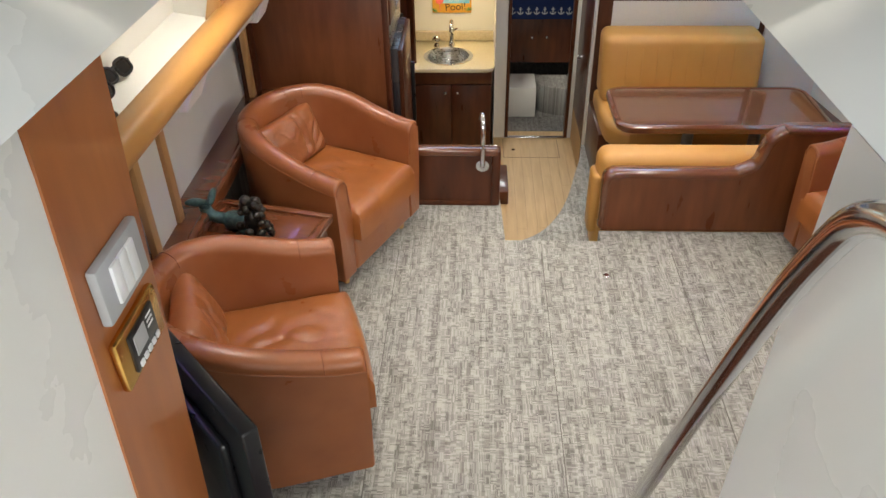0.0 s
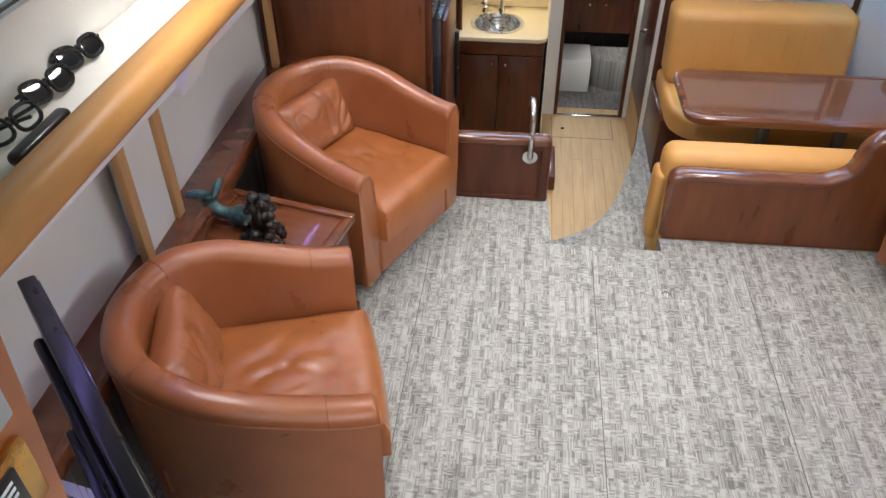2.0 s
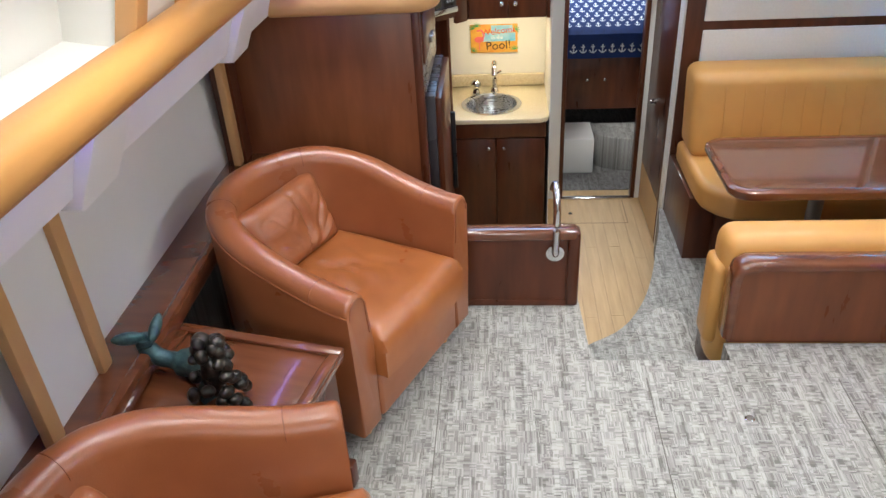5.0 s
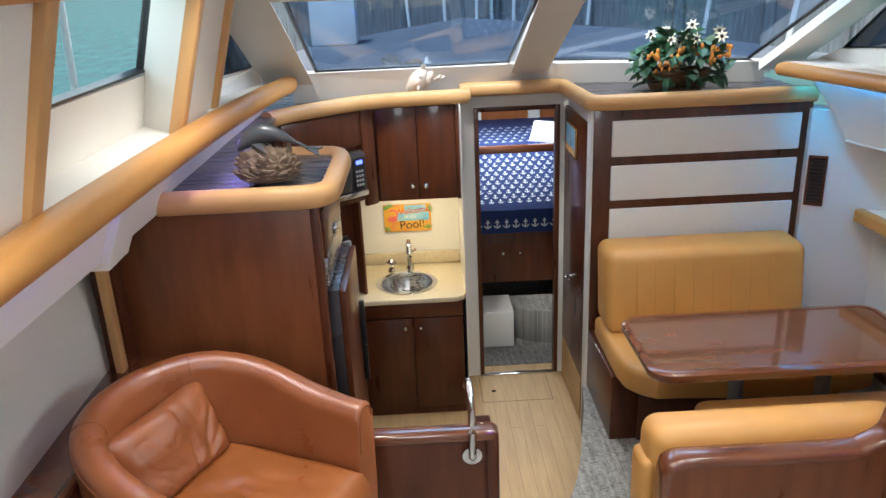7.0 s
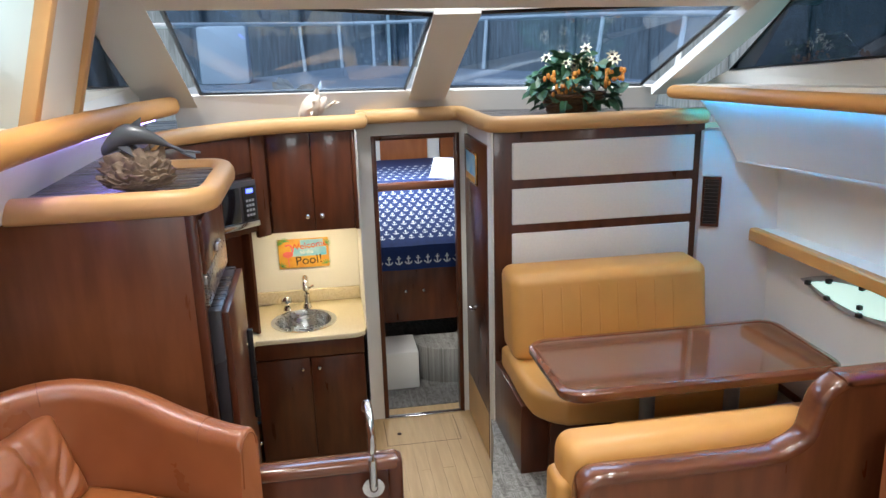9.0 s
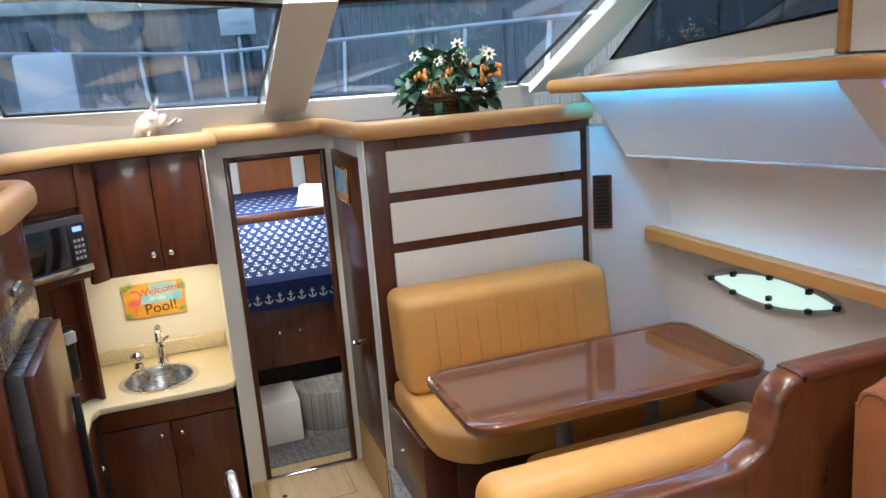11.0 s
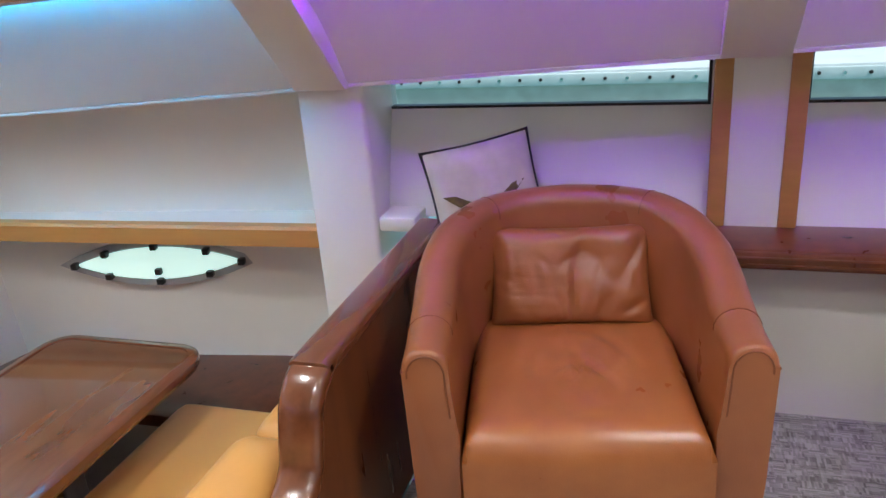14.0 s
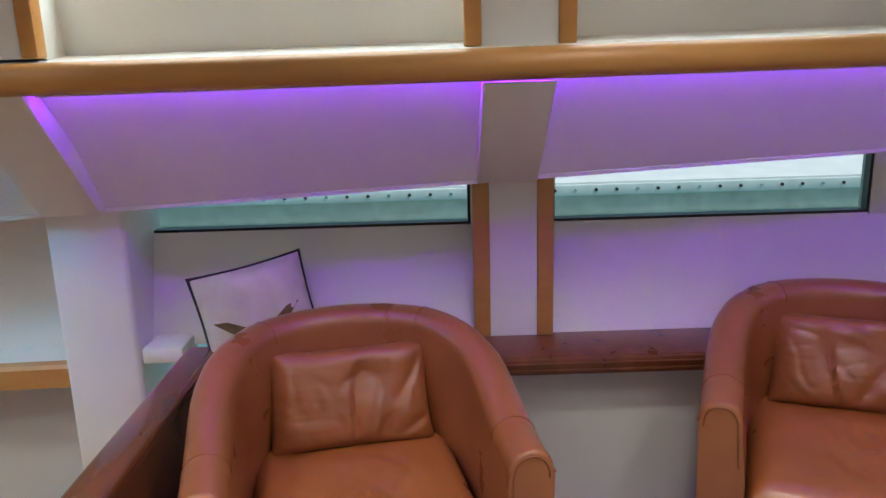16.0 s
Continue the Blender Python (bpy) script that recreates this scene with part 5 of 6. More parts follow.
def base_cabinet(x0, x1, y0, y1, doors, label):
    c = tagged(holder("base_cabinet", ((x0 + x1) / 2, y0, GZ)), label, "cabinet", "galley base cabinets")
    w = x1 - x0
    part("body", boxm(-w / 2, 0.02, 0.0, w / 2, y1 - y0, 0.66), CHERRY, c)
    part("top_rail", boxm(-w / 2, 0.002, 0.73, w / 2, 0.02, 0.838, 0.002), CHERRY, c)
    for k in range(doors):
        a = -w / 2 + w / doors * k
        d = part("door", boxm(a + 0.004, 0.0, 0.06, a + w / doors - 0.004, 0.02, 0.722, 0.004), CHERRY, c)
        kx = a + w / doors - 0.05 if k == 0 else a + 0.05
        part("knob", ballm((kx, -0.016, 0.66), 0.014), STEEL, d, "round chrome knob")
        part("knob_stem", cylm((kx, 0.0, 0.66), (kx, -0.014, 0.66), 0.006, seg=8), STEEL, d)
    return c

base_cabinet(-0.32, 0.34, 6.13, 6.74, 2, "dark cherry base cabinet with two doors")
c = tagged(holder("base_cabinet", (-0.35, 5.55, GZ)), "dark cherry side base cabinet with drawers", "cabinet", "galley base cabinets")
part("body", boxm(-0.72, -0.58, 0.0, 0.0, 0.55, 0.838), CHERRY, c)
for k in range(2):
    d = part("drawer", boxm(0.0, -0.56 + 0.56 * k, 0.06, 0.015, -0.02 + 0.56 * k, 0.80, 0.004), CHERRY, c)
    part("knob", ballm((0.03, -0.10 + 0.56 * k, 0.60), 0.014), STEEL, d, "round chrome knob")
    part("knob_low", ballm((0.03, -0.10 + 0.56 * k, 0.25), 0.014), STEEL, d, "round chrome knob")

uc = tagged(holder("wall_cabinet", (0.1, 6.30, 0.555)), "dark cherry wall cabinet with two doors", "cabinet")
part("body", boxm(-0.28, 0.02, 0.0, 0.265, 0.46, 0.61), CHERRY, uc)
for k, (a, b_) in enumerate(((-0.255, -0.005), (0.0, 0.235))):
    d = part("door", boxm(a, 0.0, 0.006, b_, 0.02, 0.595, 0.004), CHERRY, uc)
    kx = -0.045 if k == 0 else 0.04
    part("knob", ballm((kx, -0.018, 0.10), 0.017), STEEL, d, "round chrome knob")
part("stile", boxm(0.238, -0.004, 0.0, 0.265, 0.02, 0.60, 0.003), CHERRY, uc)
ul = tagged(holder("under_cabinet_lamp", (0.05, 6.5, 0.535)), "slim warm lamp under the wall cabinet", "lamp")
part("housing", boxm(-0.2, -0.03, 0.008, 0.2, 0.03, 0.02, 0.003), SWITCH, ul)
part("lens", boxm(-0.19, -0.02, 0.002, 0.19, 0.02, 0.008), WARM, ul, "glowing warm lens")

ac = tagged(holder("corner_cabinet", (-0.40, 6.08, 0.0)), "angled cherry corner cabinet around the microwave", "cabinet")
ac.matrix_world = pose(-0.42, 6.06, 0.0, 0, 0, 40)
part("body_top", boxm(-0.34, 0.02, 0.92, 0.33, 0.5, 1.165), CHERRY, ac)
dd = part("flap_door", boxm(-0.30, 0.0, 0.95, 0.25, 0.02, 1.15, 0.004), CHERRY, ac)
part("knob", ballm((-0.05, -0.016, 0.98), 0.014), STEEL, dd, "round chrome knob")
part("stile", boxm(0.24, -0.01, 0.56, 0.33, 0.02, 1.165, 0.004), CHERRY, ac)
part("shelf", boxm(-0.34, 0.0, 0.60, 0.33, 0.5, 0.64, 0.004), CHERRY, ac)
part("body_low", boxm(-0.34, 0.10, -0.04, 0.20, 0.5, 0.60), CHERRY, ac)
part("side_board", boxm(0.19, 0.02, -0.035, 0.21, 0.30, 0.60, 0.003), CHERRY, ac, "cherry rack side")
mw = tagged(holder("microwave"), "stainless microwave with black glass door", "microwave")
mw.matrix_world = pose(-0.42, 6.06, 0.64, 0, 0, 40)
part("body", boxm(-0.30, -0.03, 0.0, 0.235, 0.36, 0.275, 0.006), DARK, mw)
part("door_glass", boxm(-0.285, -0.036, 0.045, 0.115, -0.029, 0.245, 0.003), SCREEN, mw, "black glass door")
part("control_panel", boxm(0.135, -0.036, 0.045, 0.225, -0.029, 0.245, 0.003), BLACK, mw, "black key panel")
part("door_bar", boxm(-0.30, -0.045, 0.005, 0.235, -0.03, 0.04, 0.006), STEEL, mw, "steel lower bar")
part("clock", boxm(0.16, -0.038, 0.205, 0.205, -0.0355, 0.228), BLUE_LED, mw, "blue lit clock")
for i in range(4):
    for j in range(3):
        part("button", boxm(0.155 + 0.02 * j, -0.0375, 0.07 + 0.028 * i, 0.168 + 0.02 * j, -0.0355, 0.084 + 0.028 * i), GREY, mw)
ph = tagged(holder("wall_telephone"), "black handset on the corner cabinet", "telephone")
ph.matrix_world = pose(-0.36, 6.12, 0.22, 0, 0, 40)
part("cradle", boxm(-0.05, 0.03, -0.12, 0.03, 0.055, 0.17, 0.008), BLACK, ph)
part("handset", boxm(-0.035, 0.0, -0.10, 0.015, 0.03, 0.12, 0.012, 3), BLACK, ph)
part("grip", boxm(-0.04, -0.01, 0.09, 0.02, 0.02, 0.15, 0.01), GREY, ph)

# flamingo sign
sg = tagged(holder("sign"), "colourful tropical flamingo enamel sign on galley wall", "sign")
sg.matrix_world = pose(0.0, 6.745, 0.30, 90, 0, 0)
part("plate", boxm(-0.165, -0.10, -0.004, 0.165, 0.10, 0.0, 0.003), SIGNYEL, sg)
part("sky_patch", boxm(-0.02, 0.045, 0.0, 0.13, 0.092, 0.0012), SKYP, sg)
part("sand_patch", boxm(-0.08, -0.02, 0.0, 0.15, 0.04, 0.001), SKYP, sg)
for x, y, a in ((-0.145, 0.07, 40), (-0.12, 0.085, 10), (0.15, 0.06, -40), (0.145, -0.08, 30), (-0.15, -0.085, -20)):
    b = bmesh.new()
    for k in range(5):
        an = radians(a + 36 * k)
        tube([(x, y, 0.002), (x + 0.028 * math.cos(an), y + 0.028 * math.sin(an), 0.002)], 0.003, 5, bm=b)
    part("palm_leaf", b, GREENP, sg)
b = ballm((-0.105, -0.005, 0.001), (0.035, 0.022, 0.003), None, 14)
tube(arc_pts([(-0.08, 0.0, 0.002), (-0.07, 0.03, 0.002), (-0.09, 0.06, 0.002), (-0.12, 0.055, 0.002)], 5), 0.006, 6, bm=b)
tube([(-0.105, -0.02, 0.002), (-0.10, -0.085, 0.002)], 0.003, 5, bm=b)
part("flamingo", b, PINK, sg, "pink flamingo shape")
words("Welcome", 0.062, RED, sg, pose(0.035, 0.052, 0.003, 0, 0, 6))
words("to the", 0.035, SWITCH, sg, pose(0.02, 0.008, 0.003))
words("Pool!", 0.085, INK, sg, pose(0.03, -0.05, 0.003, 0, 0, 4))

# ---- door leaf, picture, handle on the head bulkhead ----
dl = tagged(holder("head_door", (1.098, 6.30, GZ)), "glossy dark cherry cabin door with chrome handle", "door")
part("leaf", boxm(-0.022, -0.358, 0.01, 0.0, 0.30, 1.98, 0.004), CHERRY, dl)
part("hinge_strip", boxm(-0.024, 0.285, 0.01, -0.002, 0.30, 1.98), STEEL, dl, "bright metal edge strip")
hd = part("door_handle", tube(arc_pts([(-0.022, -0.03, 0.915), (-0.06, -0.03, 0.915), (-0.065, -0.07, 0.91), (-0.055, -0.12, 0.93)], 5), 0.008, 10), STEEL, dl, "curved chrome handle")
part("kick_plate", boxm(-0.0235, -0.35, 0.02, -0.021, 0.29, 0.32), OAK, dl, "pale lower panel")
pc = tagged(holder("picture", (1.074, 6.33, 0.895)), "small framed beach picture on the door", "picture")
part("frame", boxm(-0.012, -0.15, -0.10, 0.0, 0.15, 0.10, 0.004), BRASS, pc)
part("canvas", boxm(-0.014, -0.135, -0.085, -0.011, 0.135, 0.085), SKYP, pc, "blue sea painting")
part("beach", boxm(-0.0155, -0.135, -0.085, -0.0135, 0.135, -0.045), SIGNYEL, pc, "sand band of painting")
thing("floor_hatch_pull", cylm((0.55, 6.38, GZ), (0.55, 6.38, GZ + 0.004), 0.015, seg=16), STEEL, "small round floor hatch pull", "hatch pull")

# ---- shelf ornaments ----
rnd = random.Random(11)
rk = bmesh.new()
bmesh.ops.create_icosphere(rk, subdivisions=5, radius=1)
for v_ in rk.verts:
    d = v_.co.normalized()
    lump = 0.34 * abs(noise.noise(d * 3.4)) + 0.12 * noise.noise(d * 7.0 + Vector((3, 1, 0))) + 0.06 * noise.noise(d * 15.0)
    wide = 1.0 + 0.28 * max(0.0, -d.z)
    v_.co = Vector((d.x * 0.115 * wide, d.y * 0.085 * wide, 0.066 + d.z * 0.068)) * (0.88 + lump)
    v_.co.z = max(0.0, v_.co.z)
ob = thing("dolphin_sculpture", rk, STONE, "brown carved rock sculpture with grey dolphin", "sculpture")
ob.matrix_world = pose(-0.44, 4.40, 1.216)
dp = bmesh.new()
pth = arc_pts([(-0.10, 0, 0.135), (-0.06, 0, 0.165), (-0.01, 0, 0.185), (0.05, 0, 0.175), (0.11, 0, 0.145), (0.155, 0, 0.120)], 5)
rad = [0.006 + 0.030 * math.sin(math.pi * min(1.0, (k + 1.2) / 21)) ** 0.8 * (1 - 0.45 * k / len(pth)) for k in range(len(pth))]
rings_ = [[dp.verts.new(p + Vector((0, r * math.cos(2 * math.pi * j / 12), r * 1.15 * math.sin(2 * math.pi * j / 12)))) for j in range(12)] for p, r in zip(pth, rad)]
for r0, r1 in zip(rings_, rings_[1:]):
    for j in range(12):
        dp.faces.new((r0[j], r0[(j + 1) % 12], r1[(j + 1) % 12], r1[j]))
dp.faces.new(rings_[0])
dp.faces.new(rings_[-1])
slab([(-0.02, -0.003, 0.205), (0.03, -0.003, 0.20), (0.035, -0.003, 0.240)], 0.006, bm=dp)
for sy in (-1, 1):
    slab([(0.145, 0.0, 0.122), (0.19, 0.0, 0.112), (0.20, 0.055 * sy, 0.105)], 0.006, bm=dp)
    slab([(-0.05, 0.02 * sy, 0.150), (-0.01, 0.02 * sy, 0.150), (0.01, 0.06 * sy, 0.120)], 0.006, bm=dp)
part("dolphin", dp, DOLPHIN, ob, "grey glazed dolphin")

sh = bmesh.new()
turns, grid = 44, []
for k in range(turns):
    t = k / (turns - 1)
    a = 2 * math.pi * 3.2 * t
    r = 0.004 + 0.030 * t ** 1.3
    c = Vector((0.085 - 0.115 * t ** 0.9, 0.030 * t * math.cos(a), 0.055 + 0.030 * t * math.sin(a)))
    knob = 1 + 0.30 * max(0.0, math.sin(a * 2.5)) ** 4
    grid.append([sh.verts.new(c + Vector((1.5 * r * math.cos(b) * 0.9, r * knob * math.sin(b) * math.cos(a), r * knob * math.sin(b) * math.sin(a) + r * 0.5 * math.cos(b)))) for b in [2 * math.pi * q / 12 for q in range(12)]])
for r0, r1 in zip(grid, grid[1:]):
    for q in range(12):
        sh.faces.new((r0[q], r0[(q + 1) % 12], r1[(q + 1) % 12], r1[q]))
for k in range(9):
    a = 0.75 * k
    cylm((0.045 - 0.010 * k, 0.035 * math.cos(a), 0.06 + 0.035 * math.sin(a)), (0.055 - 0.012 * k, 0.066 * math.cos(a), 0.06 + 0.066 * math.sin(a)), 0.012, 0.002, 8, bm=sh)
fan = []
for k in range(13):
    a = radians(-70 + 210 * k / 12)
    w = 1 + 0.10 * math.sin(k * 2.1)
    fan.append([sh.verts.new((-0.03 - 0.075 * f * w * math.cos(a * 0.5) - 0.02 * f, -0.02 - 0.018 * f * f, 0.075 + f * w * 0.068 * math.sin(a * 0.62 + 0.35))) for f in (0.05, 0.4, 0.75, 1.0)])
for r0, r1 in zip(fan, fan[1:]):
    for q in range(3):
        sh.faces.new((r0[q], r1[q], r1[q + 1], r0[q + 1]))
bmesh.ops.solidify(sh, geom=[f for f in sh.faces if all(v in {w_ for r in fan for w_ in r} for v in f.verts)], thickness=0.004)
thing("conch_shell", sh, SHELLM, "large spiky conch shell on dark shelf", "shell").matrix_world = pose(0.13, 6.42, 1.205, 0, 0, 0) @ Matrix.Scale(1.8, 4)

pt = tagged(holder("flower_basket", (1.60, 6.02, 1.216)), "artificial white and amber flowers in wicker basket", "plant")
bk = bmesh.new()
for k in range(6):
    rr = 0.070 + 0.005 * k
    loop_ = [(1.5 * rr * math.cos(2 * math.pi * j / 28), rr * math.sin(2 * math.pi * j / 28), 0.01 + 0.016 * k) for j in range(28)]
    sweep(loop_, ring(0.009, 0.009, 6), closed=True, bm=bk)
part("basket", bk, WICKER, pt, "brown woven wicker basket")
rnd = random.Random(3)
lf = bmesh.new()
for k in range(210):
    a, el = rnd.uniform(0, 6.28), rnd.uniform(-0.35, 1.5)
    r = rnd.uniform(0.6, 1.0)
    c = Vector((0.20 * r * math.cos(a) * math.cos(el), 0.14 * r * math.sin(a) * math.cos(el), 0.09 + 0.16 * r * math.sin(el)))
    ln, w = rnd.uniform(0.05, 0.085), rnd.uniform(0.018, 0.032)
    m = Matrix.Translation(c) @ Euler((rnd.uniform(-0.9, 0.9), rnd.uniform(-0.9, 0.9), a + rnd.uniform(-0.7, 0.7))).to_matrix().to_4x4()
    pts = [(0, 0, 0), (ln * 0.35, w, 0.006), (ln * 0.75, w * 0.7, 0.0), (ln, 0, -0.014), (ln * 0.75, -w * 0.7, 0.0), (ln * 0.35, -w, 0.006)]
    vs = [lf.verts.new(m @ Vector(q)) for q in pts]
    mid = lf.verts.new(m @ Vector((ln * 0.5, 0, -0.006)))
    for j in range(6):
        lf.faces.new((vs[j], vs[(j + 1) % 6], mid))
part("leaves", lf, LEAF, pt, "dense green leaves")
for k in range(13):
    a = rnd.uniform(0, 6.28)
    c = Vector((rnd.uniform(-0.18, 0.20), rnd.uniform(-0.13, 0.05), rnd.uniform(0.18, 0.30)))
    fl = bmesh.new()
    m = Matrix.Translation(c) @ Euler((radians(70) + rnd.uniform(-0.5, 0.5), rnd.uniform(-0.5, 0.5), rnd.uniform(-0.6, 0.6))).to_matrix().to_4x4()
    for j in range(7):
        an = 2 * math.pi * j / 7
        q = [(0, 0, 0), (0.016 * math.cos(an - 0.35), 0.016 * math.sin(an - 0.35), 0.004), (0.03 * math.cos(an), 0.03 * math.sin(an), 0.0), (0.016 * math.cos(an + 0.35), 0.016 * math.sin(an + 0.35), 0.004)]
        fl.faces.new([fl.verts.new(m @ Vector(p_)) for p_ in q])
    fo = part("flower", fl, PETAL, pt, "cream daisy bloom")
    part("flower_centre", ballm(m @ Vector((0, 0, 0.004)), 0.008, None, 8), INK, fo)
    part("stem", tube([c, (c.x * 0.5, c.y * 0.5, 0.08)], 0.002, 5), LEAF, pt)
for k in range(9):
    c = Vector((rnd.uniform(-0.2, 0.24), rnd.uniform(-0.15, -0.05), rnd.uniform(0.09, 0.18)))
    sp = bmesh.new()
    for j in range(7):
        ballm(c + Vector((rnd.uniform(-0.025, 0.025), rnd.uniform(-0.01, 0.01), rnd.uniform(-0.012, 0.03))), (0.008, 0.007, 0.013), sp, 6)
    part("blossom_spray", sp, ORANGE, pt, "amber blossom spray")

for o in (pt,):
    o.scale = (1.3, 1.3, 1.3)

# ---- forward cabin ----
bd = tagged(holder("bed", (0.9, 7.36, GZ)), "island bed with navy anchor-print quilt on wood base", "bed")
part("base", boxm(-0.75, 0.06, 0.40, 1.2, 2.0, 0.84, 0.01), CHERRY, bd)
for x in (-0.16, -0.02):
    part("drawer_knob", ballm((x, 0.045, 0.66), 0.014), STEEL, bd)
def quilt_pt(x, v):
    """v runs down the drape, over the edge and up the slope of the mattress."""
    if v < 0.2:
        return Vector((x, 0.0, 0.85 + v))
    if v < 0.9:
        return Vector((x, 0.03 + (v - 0.2) * 0.96, 1.05 + 0.03 + (v - 0.2) * 0.38))
    return Vector((x, 0.72 + (v - 0.9), 1.30 + 0.06))
qm = bmesh.new()
vv = [0, 0.1, 0.19, 0.24, 0.4, 0.6, 0.88]
rows = [[qm.verts.new(quilt_pt(-0.8 + 0.1 * i, q) + Vector((0, 0.006 * math.sin(i * 1.7), 0))) for i in range(21)] for q in vv]
for r0, r1 in zip(rows, rows[1:]):
    for i in range(20):
        qm.faces.new((r0[i], r0[i + 1], r1[i + 1], r1[i]))
part("quilt", qm, NAVY, bd, "navy cotton quilt")
part("upper_mattress", boxm(-0.8, 0.74, 1.0, 1.2, 1.95, 1.40, 0.04, 3), NAVY, bd, "navy covered berth cushion")
part("berth_rail", boxm(-0.8, 0.68, 1.30, 1.2, 0.73, 1.40, 0.01), CHERRY_H, bd, "cherry berth rail")
an_ = bmesh.new()
def anchor(m, s_):
    segs = (((0, -0.5), (0, 0.45)), ((-0.25, 0.25), (0.25, 0.25)), ((-0.45, -0.15), (-0.25, -0.42)), ((-0.25, -0.42), (0, -0.52)), ((0, -0.52), (0.25, -0.42)), ((0.25, -0.42), (0.45, -0.15)), ((-0.1, 0.5), (0.1, 0.5)))
    for (ax, ay), (bx, by) in segs:
        a, b_ = Vector((ax, ay)), Vector((bx, by))
        nn = (b_ - a).normalized()
        nn = Vector((-nn.y, nn.x)) * 0.08
        an_.faces.new([an_.verts.new(m @ Vector((p.x * s_, p.y * s_, 0))) for p in (a + nn, b_ + nn, b_ - nn, a - nn)])
for iv in range(12):
    v = 0.08 if iv == 0 else 0.17 + iv * 0.060
    for i in range(19):
        x = -0.66 + 0.075 * i + (0.0375 if iv % 2 else 0)
        p0, p1 = quilt_pt(x, v), quilt_pt(x, v + 0.02)
        up_ = (p1 - p0).normalized()
        nrm_ = Vector((1, 0, 0)).cross(up_)
        m = Matrix((( 1, up_.x, nrm_.x, p0.x), (0, up_.y, nrm_.y, p0.y), (0, up_.z, nrm_.z, p0.z), (0, 0, 0, 1)))
        anchor(Matrix.Translation(nrm_ * 0.009) @ m, 0.060 if iv == 0 else 0.044)
for iv in range(6):
    for i in range(19):
        anchor(Matrix.Translation((-0.66 + 0.075 * i + (0.0375 if iv % 2 else 0), 0.85 + 0.12 * iv, 1.404)), 0.05)
tagged(part("anchor_print", an_, QUILT_WHITE, bd, "small white anchors"), kind="stuff")
bm = pad(0.5, 0.4, 0.14, seg=10)
thing("bed_pillow", bm, QUILT_WHITE, "white pillow leaning on the berth", "pillow").matrix_world = pose(1.22, 8.20, 0.55, 50, 0, -30) @ Matrix.Scale(0.6, 4)
thing("cabin_step_box", boxm(0.40, 7.05, GZ, 0.78, 7.40, GZ + 0.30, 0.01), WHITE, "white step box in the cabin", "step")
thing("cabin_step", prism([(p.x, p.y) for p in arc_pts([(0.78, 7.42, 0), (0.80, 7.22, 0), (0.95, 7.10, 0), (1.3, 7.05, 0)], 4)] + [(1.3, 7.42)], GZ, GZ + 0.28, bevel=0.01), CARPET_SHADED, "carpeted curved step before the bed", "step")
thing("cabin_switch", boxm(1.10, 9.38, 0.95, 1.17, 9.40, 1.06, 0.004), SWITCH, "white switch plate on cabin wall", "switch")

# ---- deck rail and deck gear outside ----
rl = tagged(holder("bow_rail", (0, 0, 1.31)), "white tubular bow rail on the foredeck", "bow rail")
line = arc_pts([(-1.4, 7.0, 0.45), (-1.2, 9.0, 0.5), (0.0, 11.6, 0.52), (0.8, 12.4, 0.52), (1.6, 11.6, 0.52), (2.9, 9.0, 0.5), (3.2, 7.0, 0.45)], 5)
part("top_tube", tube(line, 0.024, 8), DECKWHITE, rl)
for k in range(1, len(line), 3):
    p = line[k]
    part("stanchion", tube([(p.x, p.y, p.z), (p.x + (0.8 - p.x) * 0.05, p.y - 0.1, -0.04)], 0.022, 8), DECKWHITE, rl)
thing("deck_box", boxm(-0.9, 9.3, 1.27, -0.45, 9.6, 1.80, 0.03), DECKWHITE, "white deck box on the foredeck", "deck box")
sgn = tagged(holder("dock_sign", (2.2, 23.4, 0)), "small white dock sign on a post", "sign")
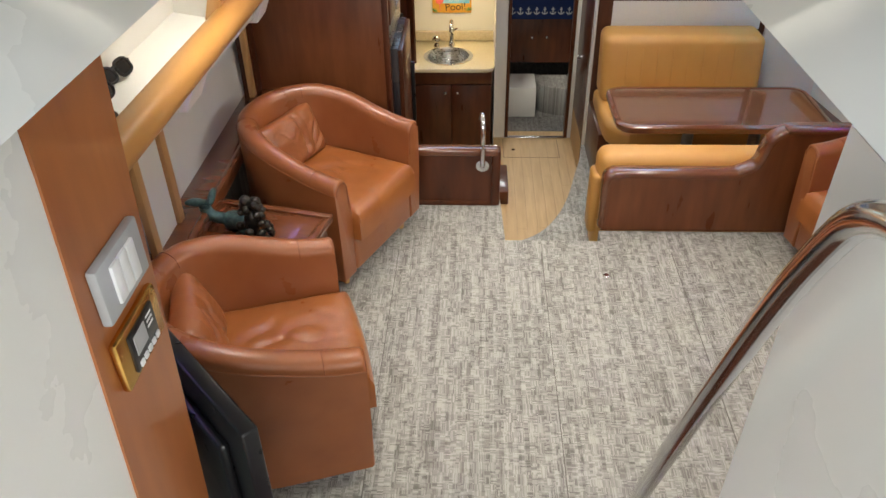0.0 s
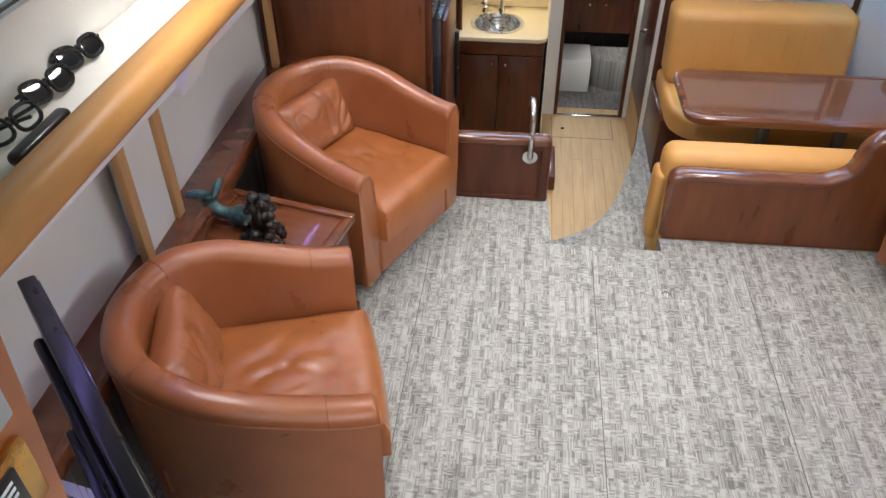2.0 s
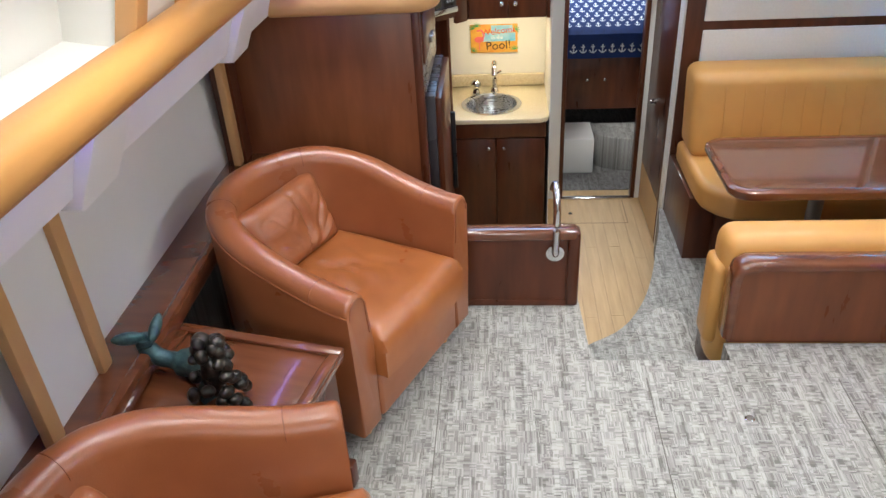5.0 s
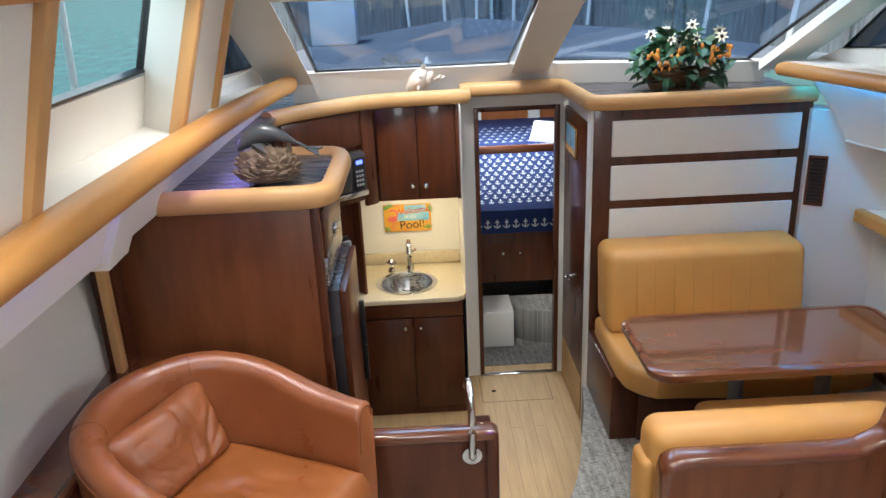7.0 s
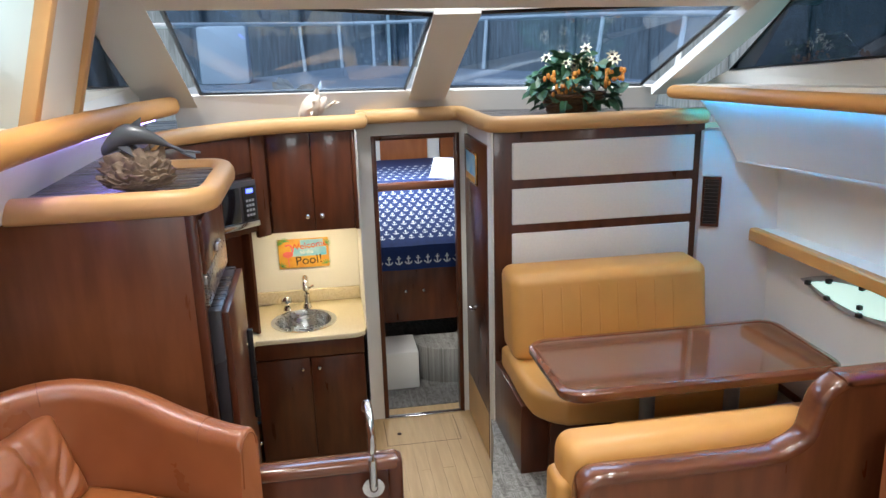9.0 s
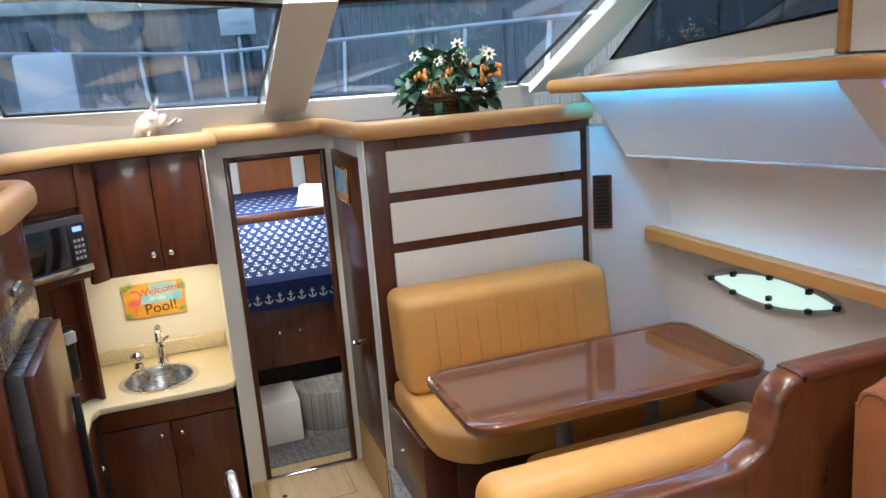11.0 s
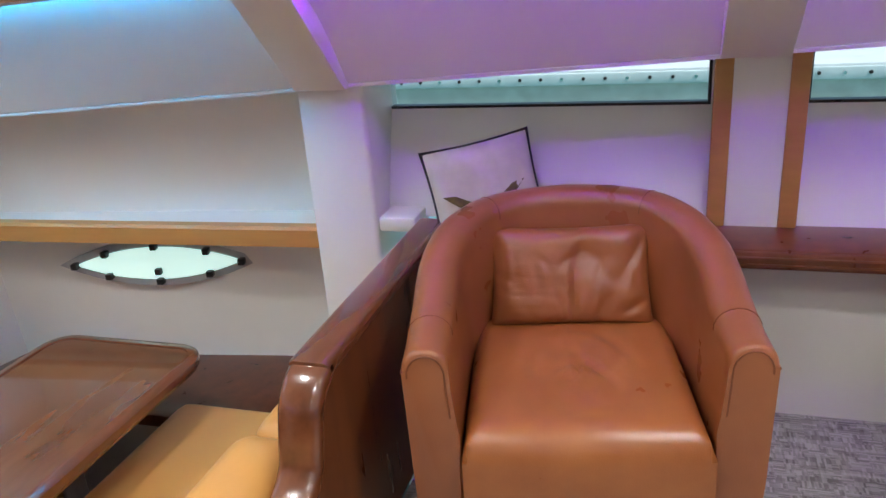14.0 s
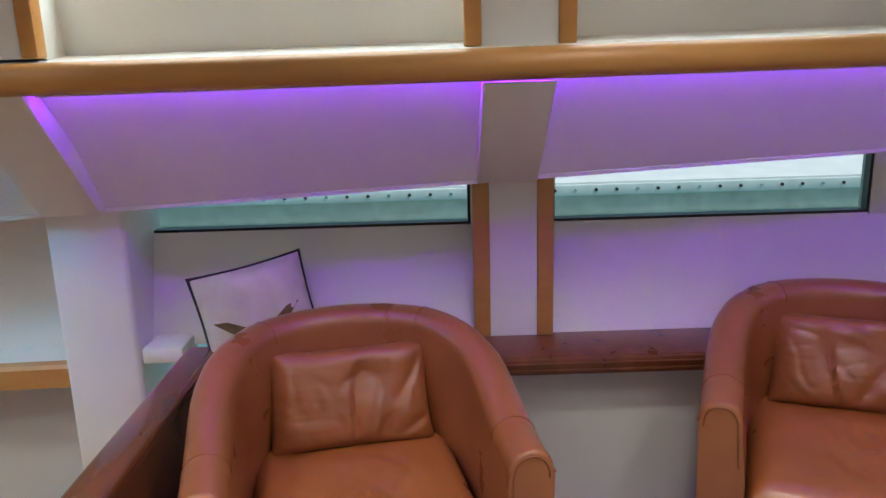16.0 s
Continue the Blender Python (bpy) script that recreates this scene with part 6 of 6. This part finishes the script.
part("post", boxm(-0.04, -0.04, -1.25, 0.04, 0.04, 3.4), BUMPER, sgn)
part("board", boxm(-0.45, -0.09, 2.6, 0.45, -0.045, 3.25, 0.01), DECKWHITE, sgn)
part("marking", boxm(-0.3, -0.1, 2.85, 0.3, -0.092, 2.95), BUMPER, sgn)
prl = tagged(holder("side_rail_port", (-1.5, 0, 0)), "white deck rail beside the port windows", "deck rail")
part("top_tube", tube([(0, 0.5, 2.02), (0, 7.0, 1.98)], 0.02, 8), DECKWHITE, prl)
for y in (2.2, 3.6, 4.45, 5.4):
    part("stanchion", tube([(0, y, 2.0), (0.02, y - 0.12, 1.2)], 0.018, 8), DECKWHITE, prl)

# made-up ceiling fittings where the added fill spots hang
for dx, dy in FILL_SPOTS:
    lm = tagged(holder("fill_spot", (dx, dy, 2.2)), "unseen ceiling spot added as fill light", "ceiling light", "recessed downlights")
    rim_ = [(0.05 * math.cos(2 * math.pi * k / 20), 0.05 * math.sin(2 * math.pi * k / 20), -0.006) for k in range(20)]
    part("rim", sweep(rim_, ring(0.008, 0.006, 6), closed=True), STEEL, lm)
    part("lens", cylm((0, 0, -0.004), (0, 0, 0.0), 0.045, seg=18), WARM, lm)

# ---- oak floor planks with the hatch cut ----
plank_mesh = {}
floor_ob = bpy.data.objects["galley_floor"]
rnd = random.Random(9)
for k in range(18):
    x0 = -0.32 + 0.078 * k
    y = 4.1 + rnd.uniform(0, 0.3)
    cuts = [4.06, y + 0.9, 6.75] if k % 2 else [4.06, y + 0.5, y + 1.6, 6.75]
    for a, b_ in zip(cuts, cuts[1:]):
        part("plank", boxm(x0 + 0.0006, a + 0.0006, GZ - 0.012, x0 + 0.0774, b_ - 0.0006, GZ), OAK, floor_ob, smooth=False)
gap = bmesh.new()
for a in ((0.46, 6.238, 0.95, 6.242), (0.458, 6.24, 0.462, 6.58), (0.948, 6.24, 0.952, 6.58)):
    boxm(a[0], a[1], GZ + 0.0003, a[2], a[3], GZ + 0.001, bm=gap)
struct("floor_hatch_trim", gap, mat("hatch_gap", (0.16, 0.09, 0.04), rough=0.8), "thin floor hatch joint")
